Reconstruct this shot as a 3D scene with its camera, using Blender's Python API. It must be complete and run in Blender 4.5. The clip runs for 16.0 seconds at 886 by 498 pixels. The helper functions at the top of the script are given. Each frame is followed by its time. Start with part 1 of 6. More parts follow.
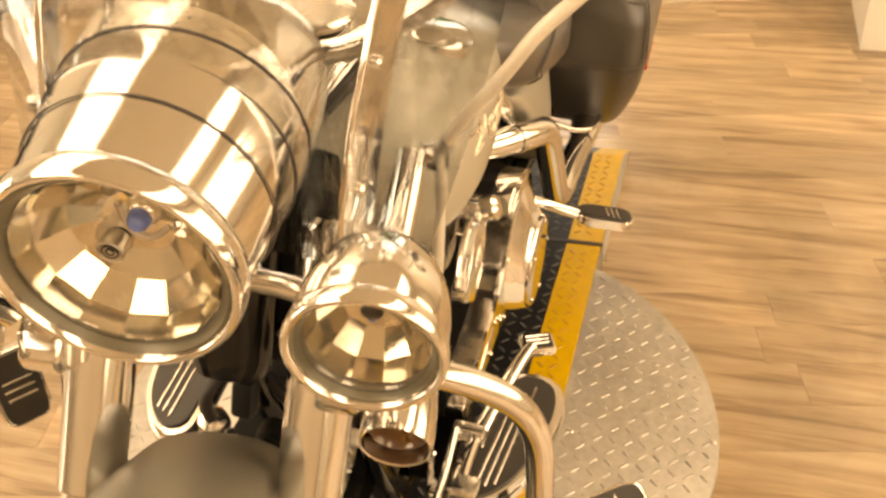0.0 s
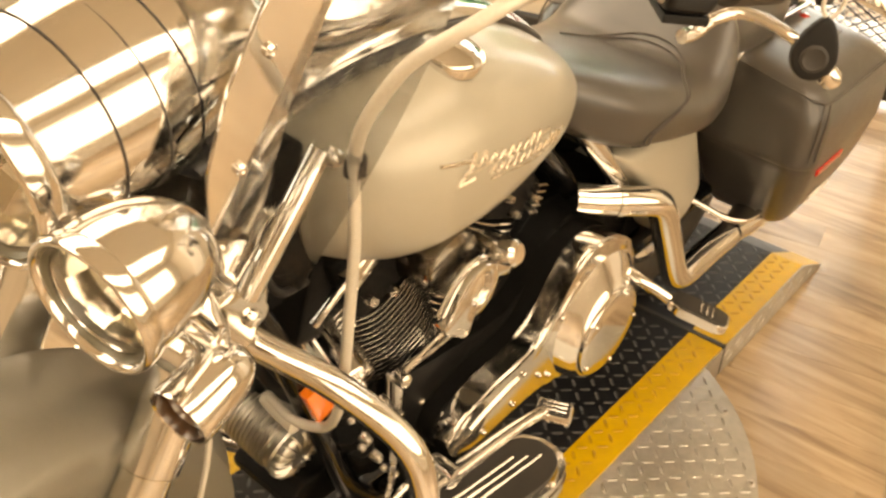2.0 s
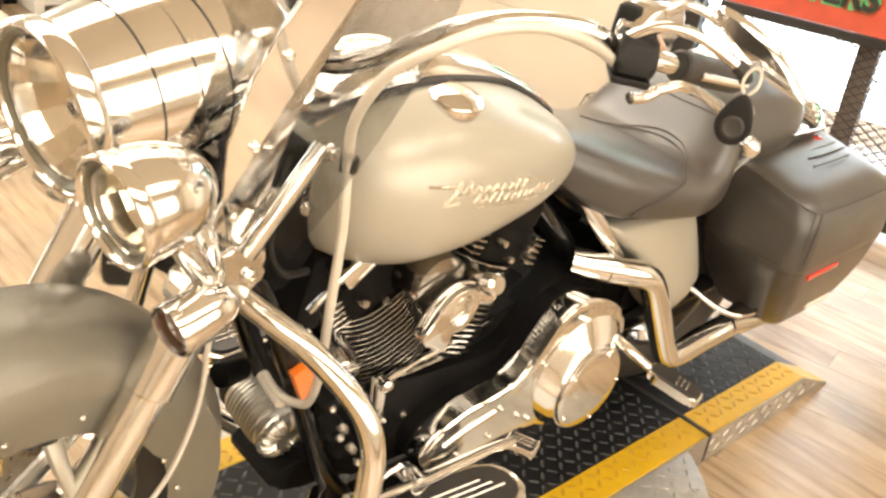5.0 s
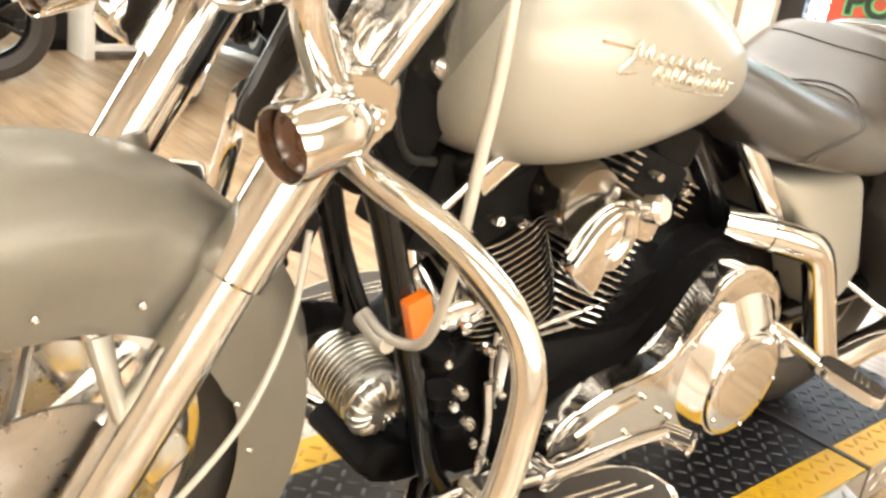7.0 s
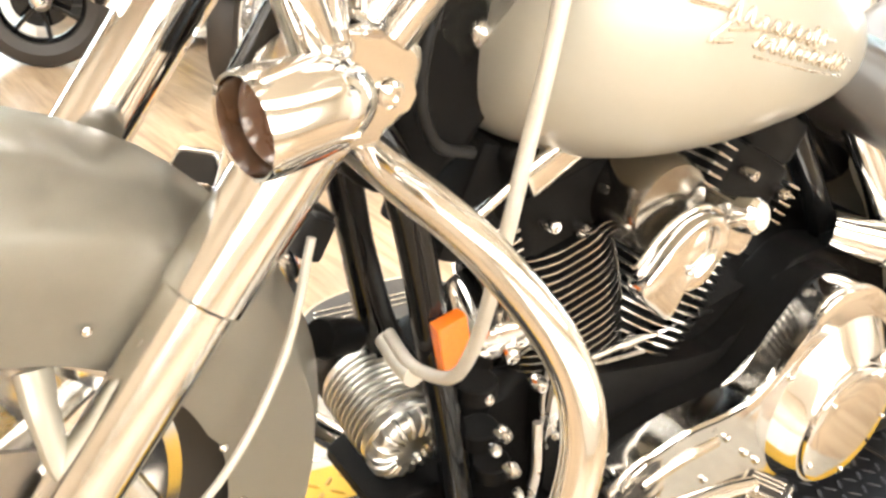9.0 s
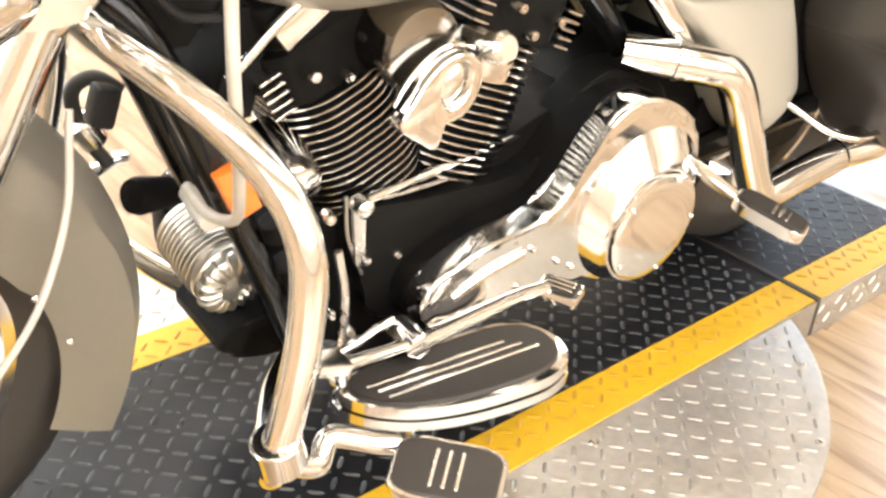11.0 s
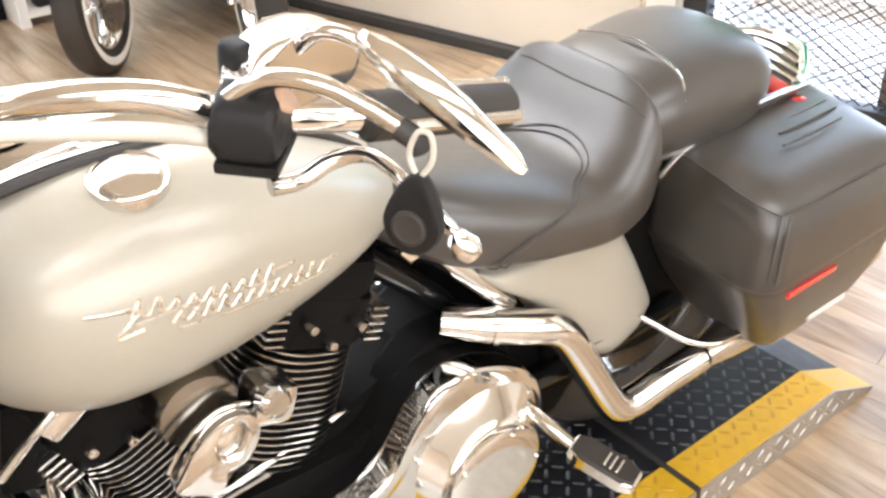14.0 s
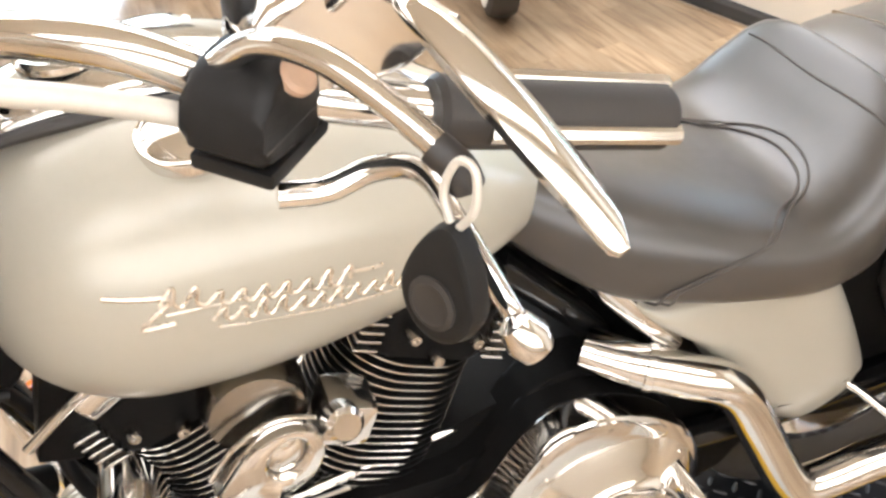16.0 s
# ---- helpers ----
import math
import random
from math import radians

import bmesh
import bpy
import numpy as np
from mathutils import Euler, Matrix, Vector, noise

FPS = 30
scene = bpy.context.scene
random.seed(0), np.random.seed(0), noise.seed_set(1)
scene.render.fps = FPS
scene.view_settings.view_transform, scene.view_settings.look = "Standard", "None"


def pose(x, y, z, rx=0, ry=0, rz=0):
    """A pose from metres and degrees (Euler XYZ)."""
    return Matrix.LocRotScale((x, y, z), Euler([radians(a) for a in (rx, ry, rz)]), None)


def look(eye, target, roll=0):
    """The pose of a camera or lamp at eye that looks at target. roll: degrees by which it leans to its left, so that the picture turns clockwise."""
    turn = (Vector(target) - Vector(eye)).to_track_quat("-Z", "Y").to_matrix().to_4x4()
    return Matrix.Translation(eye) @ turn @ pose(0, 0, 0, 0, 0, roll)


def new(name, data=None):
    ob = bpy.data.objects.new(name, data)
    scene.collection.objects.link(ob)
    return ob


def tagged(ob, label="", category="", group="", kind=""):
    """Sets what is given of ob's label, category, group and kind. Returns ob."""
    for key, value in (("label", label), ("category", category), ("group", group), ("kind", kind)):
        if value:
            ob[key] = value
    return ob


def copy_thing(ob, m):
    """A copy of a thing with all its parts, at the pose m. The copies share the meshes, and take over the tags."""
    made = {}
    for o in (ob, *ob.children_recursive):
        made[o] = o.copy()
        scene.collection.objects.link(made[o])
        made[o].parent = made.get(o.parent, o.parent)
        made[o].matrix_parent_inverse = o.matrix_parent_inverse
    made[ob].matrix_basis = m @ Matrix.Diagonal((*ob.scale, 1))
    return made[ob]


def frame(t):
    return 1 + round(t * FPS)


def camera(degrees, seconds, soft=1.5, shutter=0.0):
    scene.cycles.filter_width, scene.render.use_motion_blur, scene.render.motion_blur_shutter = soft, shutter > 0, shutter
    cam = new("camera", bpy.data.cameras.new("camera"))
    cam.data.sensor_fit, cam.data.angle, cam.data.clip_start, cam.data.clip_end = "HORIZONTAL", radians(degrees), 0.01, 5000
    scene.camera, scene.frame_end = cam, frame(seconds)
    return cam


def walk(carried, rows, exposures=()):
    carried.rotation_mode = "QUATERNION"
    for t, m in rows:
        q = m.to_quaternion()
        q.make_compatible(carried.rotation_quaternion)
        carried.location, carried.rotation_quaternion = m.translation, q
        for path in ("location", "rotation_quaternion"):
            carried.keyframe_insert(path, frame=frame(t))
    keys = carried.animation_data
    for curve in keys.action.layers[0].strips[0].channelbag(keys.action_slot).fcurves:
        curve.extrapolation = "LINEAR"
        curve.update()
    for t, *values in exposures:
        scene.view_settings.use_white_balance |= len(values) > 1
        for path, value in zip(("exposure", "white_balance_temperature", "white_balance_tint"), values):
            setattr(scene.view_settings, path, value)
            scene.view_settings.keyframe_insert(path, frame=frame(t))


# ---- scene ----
cam = camera(50.0, 16.0, soft=2.8)
PATH = [
    (0, (-1.974, -0.515, 1.476), (-0.461, -0.025, 0.329), -3.9),
    (0.5, (-2.007, -0.639, 1.482), (-0.507, -0.067, 0.355), -5.2),
    (1, (-1.915, -0.709, 1.464), (-0.431, -0.051, 0.366), -3.4),
    (1.5, (-1.817, -0.766, 1.464), (-0.430, 0.076, 0.364), 2.0),
    (2, (-1.767, -0.858, 1.454), (-0.501, 0.164, 0.360), 2.5),
    (2.5, (-1.743, -0.952, 1.470), (-0.632, 0.255, 0.396), 1.8),
    (3, (-1.751, -1.006, 1.483), (-0.546, 0.160, 0.468), 2.4),
    (3.5, (-1.811, -1.042, 1.494), (-0.588, 0.106, 0.477), 2.1),
    (3.7, (-1.821, -1.065, 1.498), (-0.605, 0.081, 0.471), 2.2),
    (5.8, (-1.856, -1.127, 1.321), (-0.625, 0.184, 0.542), 9.2),
    (6, (-1.839, -1.082, 1.250), (-0.609, 0.244, 0.493), 8.0),
    (6.5, (-1.835, -0.994, 1.111), (-0.588, 0.326, 0.371), 8.6),
    (7, (-1.817, -0.918, 1.043), (-0.583, 0.437, 0.346), 8.2),
    (7.5, (-1.751, -0.817, 1.012), (-0.545, 0.542, 0.276), 7.4),
    (8, (-1.689, -0.762, 0.971), (-0.506, 0.633, 0.264), 10.1),
    (8.2, (-1.681, -0.754, 0.965), (-0.500, 0.658, 0.278), 10.1),
    (10.3, (-1.592, -0.920, 1.032), (-0.598, 0.498, 0.112), 2.7),
    (10.5, (-1.577, -0.949, 1.032), (-0.567, 0.431, 0.071), 3.2),
    (11, (-1.539, -1.006, 1.054), (-0.471, 0.291, 0.042), 2.8),
    (11.5, (-1.525, -1.051, 1.078), (-0.452, 0.197, 0.012), 1.5),
    (12, (-1.501, -1.085, 1.182), (-0.425, 0.144, 0.098), -0.2),
    (12.5, (-1.457, -1.113, 1.282), (-0.343, 0.120, 0.243), 2.0),
    (13, (-1.366, -1.111, 1.376), (-0.331, 0.178, 0.322), 0.5),
    (13.5, (-1.259, -1.077, 1.412), (-0.274, 0.243, 0.348), 1.0),
    (14, (-1.171, -1.063, 1.443), (-0.188, 0.281, 0.410), -2.9),
    (14.5, (-1.067, -1.021, 1.430), (-0.277, 0.415, 0.356), -2.7),
    (15, (-1.008, -0.953, 1.397), (-0.353, 0.533, 0.297), -0.9),
    (15.5, (-0.978, -0.907, 1.364), (-0.366, 0.570, 0.228), -0.8),
    (16, (-0.957, -0.903, 1.366), (-0.403, 0.615, 0.256), -2.0),
]
EXPOSURES = [(0, -0.94, 11000, 19), (2.0, -0.95, 9300, 15), (3.7, -0.66, 7350, 13), (5.8, -0.54, 6950, 12), (7.5, -0.2, 6250, 10), (10.4, 0.06, 6050, 11), (12.0, -0.24, 5950, 13), (14.5, -0.54, 5650, 13), (16.0, -0.64, 5750, 13)]
walk(cam, [(t, look(eye, target, roll)) for t, eye, target, roll in PATH], EXPOSURES)

# ---- world, light ----
world = bpy.data.worlds.new("world")
scene.world = world
world.use_nodes = True
wn = world.node_tree
sky = wn.nodes.new("ShaderNodeTexSky")
sky.sky_type, sky.sun_disc = "NISHITA", False
sky.sun_elevation, sky.sun_rotation = radians(40), radians(250)
wn.links.new(sky.outputs[0], wn.nodes["Background"].inputs[0])
wn.nodes["Background"].inputs[1].default_value = 0.12


# ---- materials ----
def mat(name, color=(0.5, 0.5, 0.5), rough=0.5, metal=0.0, grain=0.0, gscale=60.0, bump=0.0, bscale=200.0, coat=0.0, spread=0.0, **more):
    """A surface with tone variation at two scales, uneven gloss and fine relief."""
    m = bpy.data.materials.new(name)
    m.use_nodes = True
    nt = m.node_tree
    b = nt.nodes["Principled BSDF"]
    b.inputs["Base Color"].default_value = (*color, 1)
    b.inputs["Roughness"].default_value = rough
    b.inputs["Metallic"].default_value = metal
    b.inputs["Coat Weight"].default_value = coat
    for k, v in more.items():
        b.inputs[k.replace("_", " ")].default_value = v
    geo = nt.nodes.new("ShaderNodeNewGeometry")
    if grain or spread:
        n1 = nt.nodes.new("ShaderNodeTexNoise")
        n1.inputs["Scale"].default_value = gscale
        n1.inputs["Detail"].default_value = 4
        nt.links.new(geo.outputs["Position"], n1.inputs["Vector"])
        n2 = nt.nodes.new("ShaderNodeTexNoise")
        n2.inputs["Scale"].default_value = gscale / 9
        n2.inputs["Detail"].default_value = 3
        nt.links.new(geo.outputs["Position"], n2.inputs["Vector"])
        add = nt.nodes.new("ShaderNodeMath")
        add.operation = "ADD"
        nt.links.new(n1.outputs[0], add.inputs[0])
        nt.links.new(n2.outputs[0], add.inputs[1])
        mr = nt.nodes.new("ShaderNodeMapRange")
        mr.inputs[1].default_value, mr.inputs[2].default_value = 0.6, 1.4
        mr.inputs[3].default_value, mr.inputs[4].default_value = 1 - grain, 1 + grain
        nt.links.new(add.outputs[0], mr.inputs[0])
        last = mr.outputs[0]
        if spread:
            info = nt.nodes.new("ShaderNodeObjectInfo")
            mr2 = nt.nodes.new("ShaderNodeMapRange")
            mr2.inputs[3].default_value, mr2.inputs[4].default_value = 1 - spread, 1 + spread
            nt.links.new(info.outputs["Random"], mr2.inputs[0])
            mul = nt.nodes.new("ShaderNodeMath")
            mul.operation = "MULTIPLY"
            nt.links.new(last, mul.inputs[0])
            nt.links.new(mr2.outputs[0], mul.inputs[1])
            last = mul.outputs[0]
        vm = nt.nodes.new("ShaderNodeVectorMath")
        vm.operation = "SCALE"
        vm.inputs[0].default_value = color
        nt.links.new(last, vm.inputs["Scale"])
        nt.links.new(vm.outputs[0], b.inputs["Base Color"])
        rr = nt.nodes.new("ShaderNodeMapRange")
        rr.inputs[1].default_value, rr.inputs[2].default_value = 0.6, 1.4
        rr.inputs[3].default_value, rr.inputs[4].default_value = max(rough * 0.8, 0.0), min(rough * 1.25, 1)
        nt.links.new(add.outputs[0], rr.inputs[0])
        nt.links.new(rr.outputs[0], b.inputs["Roughness"])
    if bump:
        n3 = nt.nodes.new("ShaderNodeTexNoise")
        n3.inputs["Scale"].default_value = bscale
        n3.inputs["Detail"].default_value = 3
        nt.links.new(geo.outputs["Position"], n3.inputs["Vector"])
        bp = nt.nodes.new("ShaderNodeBump")
        bp.inputs["Strength"].default_value = bump
        bp.inputs["Distance"].default_value = 0.002
        nt.links.new(n3.outputs[0], bp.inputs["Height"])
        nt.links.new(bp.outputs[0], b.inputs["Normal"])
    return m


def glow(name, color, strength):
    m = mat(name, color)
    b = m.node_tree.nodes["Principled BSDF"]
    b.inputs["Emission Color"].default_value = (*color, 1)
    b.inputs["Emission Strength"].default_value = strength
    return m


CHROME = mat("chrome", (0.77, 0.75, 0.72), 0.095, 1.0, 0.03, 18)
CHROME_SOFT = mat("worn_chrome", (0.8, 0.78, 0.74), 0.16, 1.0, 0.06, 40, 0.05, 90)
FILTER_METAL = mat("dull_plated_steel", (0.66, 0.64, 0.59), 0.34, 1.0, 0.12, 120, 0.1, 300)
STEEL = mat("machined_steel", (0.62, 0.6, 0.57), 0.28, 1.0, 0.1, 90)
PAINT = mat("pearl_paint", (0.43, 0.402, 0.33), 0.4, 0.28, 0.03, 900, 0.02, 2600, 0.45, Coat_Roughness=0.12)
BLACK_COAT = mat("black_powder_coat", (0.007, 0.0065, 0.006), 0.45, 0.0, 0.25, 300, 0.3, 900, Specular_IOR_Level=0.07)
BLACK_GLOSS = mat("black_gloss_paint", (0.006, 0.006, 0.006), 0.14, 0.0, 0.2, 30, Specular_IOR_Level=0.4)
BLACK_PLASTIC = mat("black_plastic", (0.014, 0.0135, 0.013), 0.42, 0.0, 0.15, 120, 0.1, 700, Specular_IOR_Level=0.2)
LEATHER = mat("black_leather", (0.036, 0.031, 0.026), 0.42, 0.0, 0.14, 60, 0.12, 900, 0.9, Specular_IOR_Level=0.35, Coat_Roughness=0.33, Coat_IOR=1.62)
EMBLEM = mat("tan_emblem_metal", (0.64, 0.57, 0.47), 0.26, 0.8, 0.15, 200)
THREAD = mat("grey_thread", (0.075, 0.066, 0.057), 0.7)
RUBBER = mat("black_rubber", (0.03, 0.026, 0.022), 0.5, 0.0, 0.2, 60, 0.1, 500)
REFLECTOR = mat("lamp_reflector", (0.70, 0.66, 0.57), 0.085, 1.0, 0.06, 60)
BEIGE_HOSE = mat("braided_hose", (0.62, 0.58, 0.5), 0.38, 0.25, 0.08, 300, 0.2, 1400)
ORANGE = mat("orange_reflector", (0.9, 0.2, 0.015), 0.2, 0.0, 0.1, 200, coat=1.0)
RED = mat("red_reflector", (0.55, 0.03, 0.02), 0.2, 0.0, 0.1, 200, coat=1.0)
AMBER = mat("amber_lens", (0.10, 0.045, 0.02), 0.28, 0.0, 0.2, 60)
ENGRAVE = mat("dark_groove", (0.05, 0.045, 0.04), 0.6)
PLATE = mat("tread_plate_metal", (0.48, 0.46, 0.42), 0.45, 0.85, 0.2, 70, 0.1, 300)
PLATE_YELLOW = mat("yellow_painted_plate", (0.60, 0.36, 0.012), 0.4, 0.0, 0.14, 40, 0.08, 300)
PLATE_BLACK = mat("black_painted_plate", (0.009, 0.0095, 0.011), 0.4, 0.0, 0.35, 30, 0.08, 300, Specular_IOR_Level=0.3)
LUG_BLACK = mat("scuffed_black_lug", (0.05, 0.05, 0.052), 0.3, 0.0, 0.4, 50)
LUG_YELLOW = mat("scuffed_yellow_lug", (0.46, 0.25, 0.008), 0.36, 0.0, 0.2, 50)
WALL = mat("cream_wall_paint", (0.68, 0.61, 0.5), 0.7, 0.0, 0.04, 6, 0.08, 300)
WHITE = mat("white_paint", (0.8, 0.77, 0.7), 0.5, 0.0, 0.04, 8, 0.05, 200)
CEIL = mat("ceiling_paint", (0.66, 0.58, 0.46), 0.8, 0.0, 0.05, 3)
# assumed colour for the unseen west wall, dark so the chrome mirrors less brightness
TAUPE = mat("taupe_reflected_dark", (0.44, 0.36, 0.27), 0.7, 0.0, 0.08, 6, 0.08, 300)
DARK_FRAME = mat("dark_frame_metal", (0.035, 0.033, 0.032), 0.45, 0.3, 0.15, 40)
BROWN_POST = mat("brown_post", (0.16, 0.12, 0.09), 0.6, 0.0, 0.15, 30)
LENS = mat("clear_lens", (1, 1, 1), 0.02, Transmission_Weight=1.0, IOR=1.25)
SHIELD = mat("clear_windscreen", (1.0, 0.998, 0.985), 0.0, Transmission_Weight=1.0, IOR=1.1)
POSTER_RED = mat("poster_red", (0.55, 0.09, 0.05), 0.45, 0.0, 0.35, 9)
POSTER_GREEN = mat("poster_green", (0.12, 0.5, 0.2), 0.45, 0.0, 0.1, 20)
GASKET = mat("dark_gasket", (0.17, 0.155, 0.11), 0.35, 0.2, 0.1, 80)
POSTER_DARK = mat("poster_dark", (0.02, 0.03, 0.02), 0.5)
TAN = mat("tan_button", (0.5, 0.33, 0.22), 0.45, 0.0, 0.08, 200)
BULB_BLUE = mat("blue_bulb_glass", (0.1, 0.2, 0.6), 0.1, coat=1.0)


def wood():
    m = bpy.data.materials.new("oak_plank")
    m.use_nodes = True
    nt = m.node_tree
    b = nt.nodes["Principled BSDF"]
    geo = nt.nodes.new("ShaderNodeNewGeometry")
    info = nt.nodes.new("ShaderNodeObjectInfo")
    mp = nt.nodes.new("ShaderNodeMapping")
    mp.inputs["Rotation"].default_value = (0, 0, radians(-12.4))
    mp.inputs["Scale"].default_value = (16, 1.1, 1)
    nt.links.new(geo.outputs["Position"], mp.inputs["Vector"])
    off = nt.nodes.new("ShaderNodeVectorMath")
    off.operation = "MULTIPLY_ADD"
    off.inputs[1].default_value = (40, 40, 40)
    nt.links.new(info.outputs["Random"], off.inputs[0])
    nt.links.new(mp.outputs[0], off.inputs[2])
    n1 = nt.nodes.new("ShaderNodeTexNoise")
    n1.inputs["Scale"].default_value, n1.inputs["Detail"].default_value, n1.inputs["Distortion"].default_value = 1.6, 6, 0.7
    nt.links.new(off.outputs[0], n1.inputs["Vector"])
    n2 = nt.nodes.new("ShaderNodeTexNoise")
    n2.inputs["Scale"].default_value, n2.inputs["Detail"].default_value = 9, 5
    nt.links.new(off.outputs[0], n2.inputs["Vector"])
    ramp = nt.nodes.new("ShaderNodeValToRGB")
    e = ramp.color_ramp.elements
    e[0].position, e[0].color = 0.3, (0.24, 0.155, 0.085, 1)
    e[1].position, e[1].color = 0.7, (0.50, 0.375, 0.245, 1)
    mid = ramp.color_ramp.elements.new(0.5)
    mid.color = (0.41, 0.29, 0.175, 1)
    mixn = nt.nodes.new("ShaderNodeMath")
    mixn.operation = "MULTIPLY_ADD"
    mixn.inputs[1].default_value = 0.28
    sub = nt.nodes.new("ShaderNodeMath")
    sub.operation = "SUBTRACT"
    sub.inputs[1].default_value = 0.14
    nt.links.new(n1.outputs[0], sub.inputs[0])
    nt.links.new(n2.outputs[0], mixn.inputs[0])
    nt.links.new(sub.outputs[0], mixn.inputs[2])
    nt.links.new(mixn.outputs[0], ramp.inputs[0])
    hsv = nt.nodes.new("ShaderNodeHueSaturation")
    mr = nt.nodes.new("ShaderNodeMapRange")
    mr.inputs[3].default_value, mr.inputs[4].default_value = 0.86, 1.16
    nt.links.new(info.outputs["Random"], mr.inputs[0])
    wear = nt.nodes.new("ShaderNodeTexNoise")       # wide worn and scuffed patches
    wear.inputs["Scale"].default_value, wear.inputs["Detail"].default_value, wear.inputs["Distortion"].default_value = 1.7, 7, 1.2
    nt.links.new(geo.outputs["Position"], wear.inputs["Vector"])
    wr = nt.nodes.new("ShaderNodeMapRange")
    wr.inputs[1].default_value, wr.inputs[2].default_value = 0.36, 0.62
    wr.inputs[3].default_value, wr.inputs[4].default_value = 0.74, 1.06
    nt.links.new(wear.outputs[0], wr.inputs[0])
    worn = nt.nodes.new("ShaderNodeMath")
    worn.operation = "MULTIPLY"
    nt.links.new(mr.outputs[0], worn.inputs[0])
    nt.links.new(wr.outputs[0], worn.inputs[1])
    nt.links.new(worn.outputs[0], hsv.inputs["Value"])
    nt.links.new(ramp.outputs[0], hsv.inputs["Color"])
    nt.links.new(hsv.outputs[0], b.inputs["Base Color"])
    b.inputs["Roughness"].default_value = 0.42
    b.inputs["Coat Weight"].default_value, b.inputs["Coat Roughness"].default_value = 0.7, 0.2
    bp = nt.nodes.new("ShaderNodeBump")
    bp.inputs["Strength"].default_value, bp.inputs["Distance"].default_value = 0.12, 0.001
    nt.links.new(n2.outputs[0], bp.inputs["Height"])
    nt.links.new(bp.outputs[0], b.inputs["Normal"])
    return m


WOOD = wood()
JOINT = mat("plank_joint", (0.27, 0.175, 0.1), 0.7)


# ---- mesh helpers ----
def link_mesh(name, bm, material, sharp=38, flat=False):
    me = bpy.data.meshes.new(name)
    bmesh.ops.recalc_face_normals(bm, faces=bm.faces)
    bm.to_mesh(me)
    bm.free()
    for p in me.polygons:
        p.use_smooth = True
    me.set_sharp_from_angle(angle=radians(sharp))
    me.materials.append(material)
    ob = new(name, me)
    if flat:
        wn_mod = ob.modifiers.new("normals", "WEIGHTED_NORMAL")
        wn_mod.weight, wn_mod.keep_sharp = 70, True
    return ob


XF = Matrix()
ROOT_AT = {}


def thing(name, at, label, category, group="", kind=""):
    ob = new(name)
    ob.location = at
    ob.empty_display_size = 0.05
    ROOT_AT[ob.name] = Vector(at)
    return tagged(ob, label, category, group, kind)


def part(name, bm, material, parent, label="", xf=None, sharp=38):
    bm.transform(XF if xf is None else xf)
    big = max((f.calc_area() for f in bm.faces), default=0)
    ob = link_mesh(name, bm, material, sharp, len(bm.faces) < 400 and big > 20 * sum(f.calc_area() for f in bm.faces) / max(len(bm.faces), 1) / 8)
    ob.parent = parent
    base = parent
    while base.parent:
        base = base.parent
    ob.matrix_parent_inverse = Matrix.Translation(-ROOT_AT.get(base.name, Vector())) if parent == base else Matrix()
    if label:
        ob["label"] = label
    return ob


def frame_of(axis):
    z = Vector(axis).normalized()
    x = z.orthogonal().normalized()
    return x, z.cross(x), z


def smooth_path(pts, steps=6):
    pts = [Vector(p) for p in pts]
    if len(pts) < 3:
        return pts
    out = []
    ext = [2 * pts[0] - pts[1]] + pts + [2 * pts[-1] - pts[-2]]
    for i in range(1, len(ext) - 2):
        a, b, c, d = ext[i - 1 : i + 3]
        for k in range(steps):
            t = k / steps
            out.append(0.5 * (2 * b + (c - a) * t + (2 * a - 5 * b + 4 * c - d) * t * t + (3 * b - 3 * c + d - a) * t**3))
    return out + [pts[-1]]


def loft(rings, caps=True):
    bm = bmesh.new()
    rows = [[bm.verts.new(p) for p in ring] for ring in rings]
    n = len(rows[0])
    for a, b in zip(rows, rows[1:]):
        for i in range(n):
            bm.faces.new((a[i], a[(i + 1) % n], b[(i + 1) % n], b[i]))
    if caps:
        bm.faces.new(rows[0][::-1])
        bm.faces.new(rows[-1])
    return bm


def sweep(path, r, n=14, steps=6, flat=1.0):
    """A round bar along a smooth path; r: one radius, or two for a taper."""
    pts = smooth_path(path, steps)
    r0, r1 = r if isinstance(r, tuple) else (r, r)
    tang = [(pts[min(i + 1, len(pts) - 1)] - pts[max(i - 1, 0)]).normalized() for i in range(len(pts))]
    x, y, _ = frame_of(tang[0])
    rings = []
    for i, (p, t) in enumerate(zip(pts, tang)):
        x = (x - t * x.dot(t)).normalized()
        y = t.cross(x)
        rad = r0 + (r1 - r0) * i / max(len(pts) - 1, 1)
        rings.append([p + x * (rad * math.cos(a)) + y * (rad * flat * math.sin(a)) for a in (2 * math.pi * k / n for k in range(n))])
    return loft(rings)


def lathe(profile, at, axis, n=32, caps=True):
    """A turned shape: rows of (way along the axis, radius)."""
    x, y, z = frame_of(axis)
    at = Vector(at)
    rings = [[at + z * a + (x * math.cos(k * 2 * math.pi / n) + y * math.sin(k * 2 * math.pi / n)) * max(r, 1e-4) for k in range(n)] for a, r in profile]
    return loft(rings, caps)


def box(at, size, bevel=0.0, rot=None, seg=2):
    bm = bmesh.new()
    bmesh.ops.create_cube(bm, size=1)
    bm.transform(Matrix.Diagonal((*size, 1)))
    if bevel:
        bmesh.ops.bevel(bm, geom=bm.edges[:], offset=bevel, segments=seg, profile=0.6, affect="EDGES")
    if rot is not None:
        bm.transform(rot)
    bm.transform(Matrix.Translation(at))
    return bm


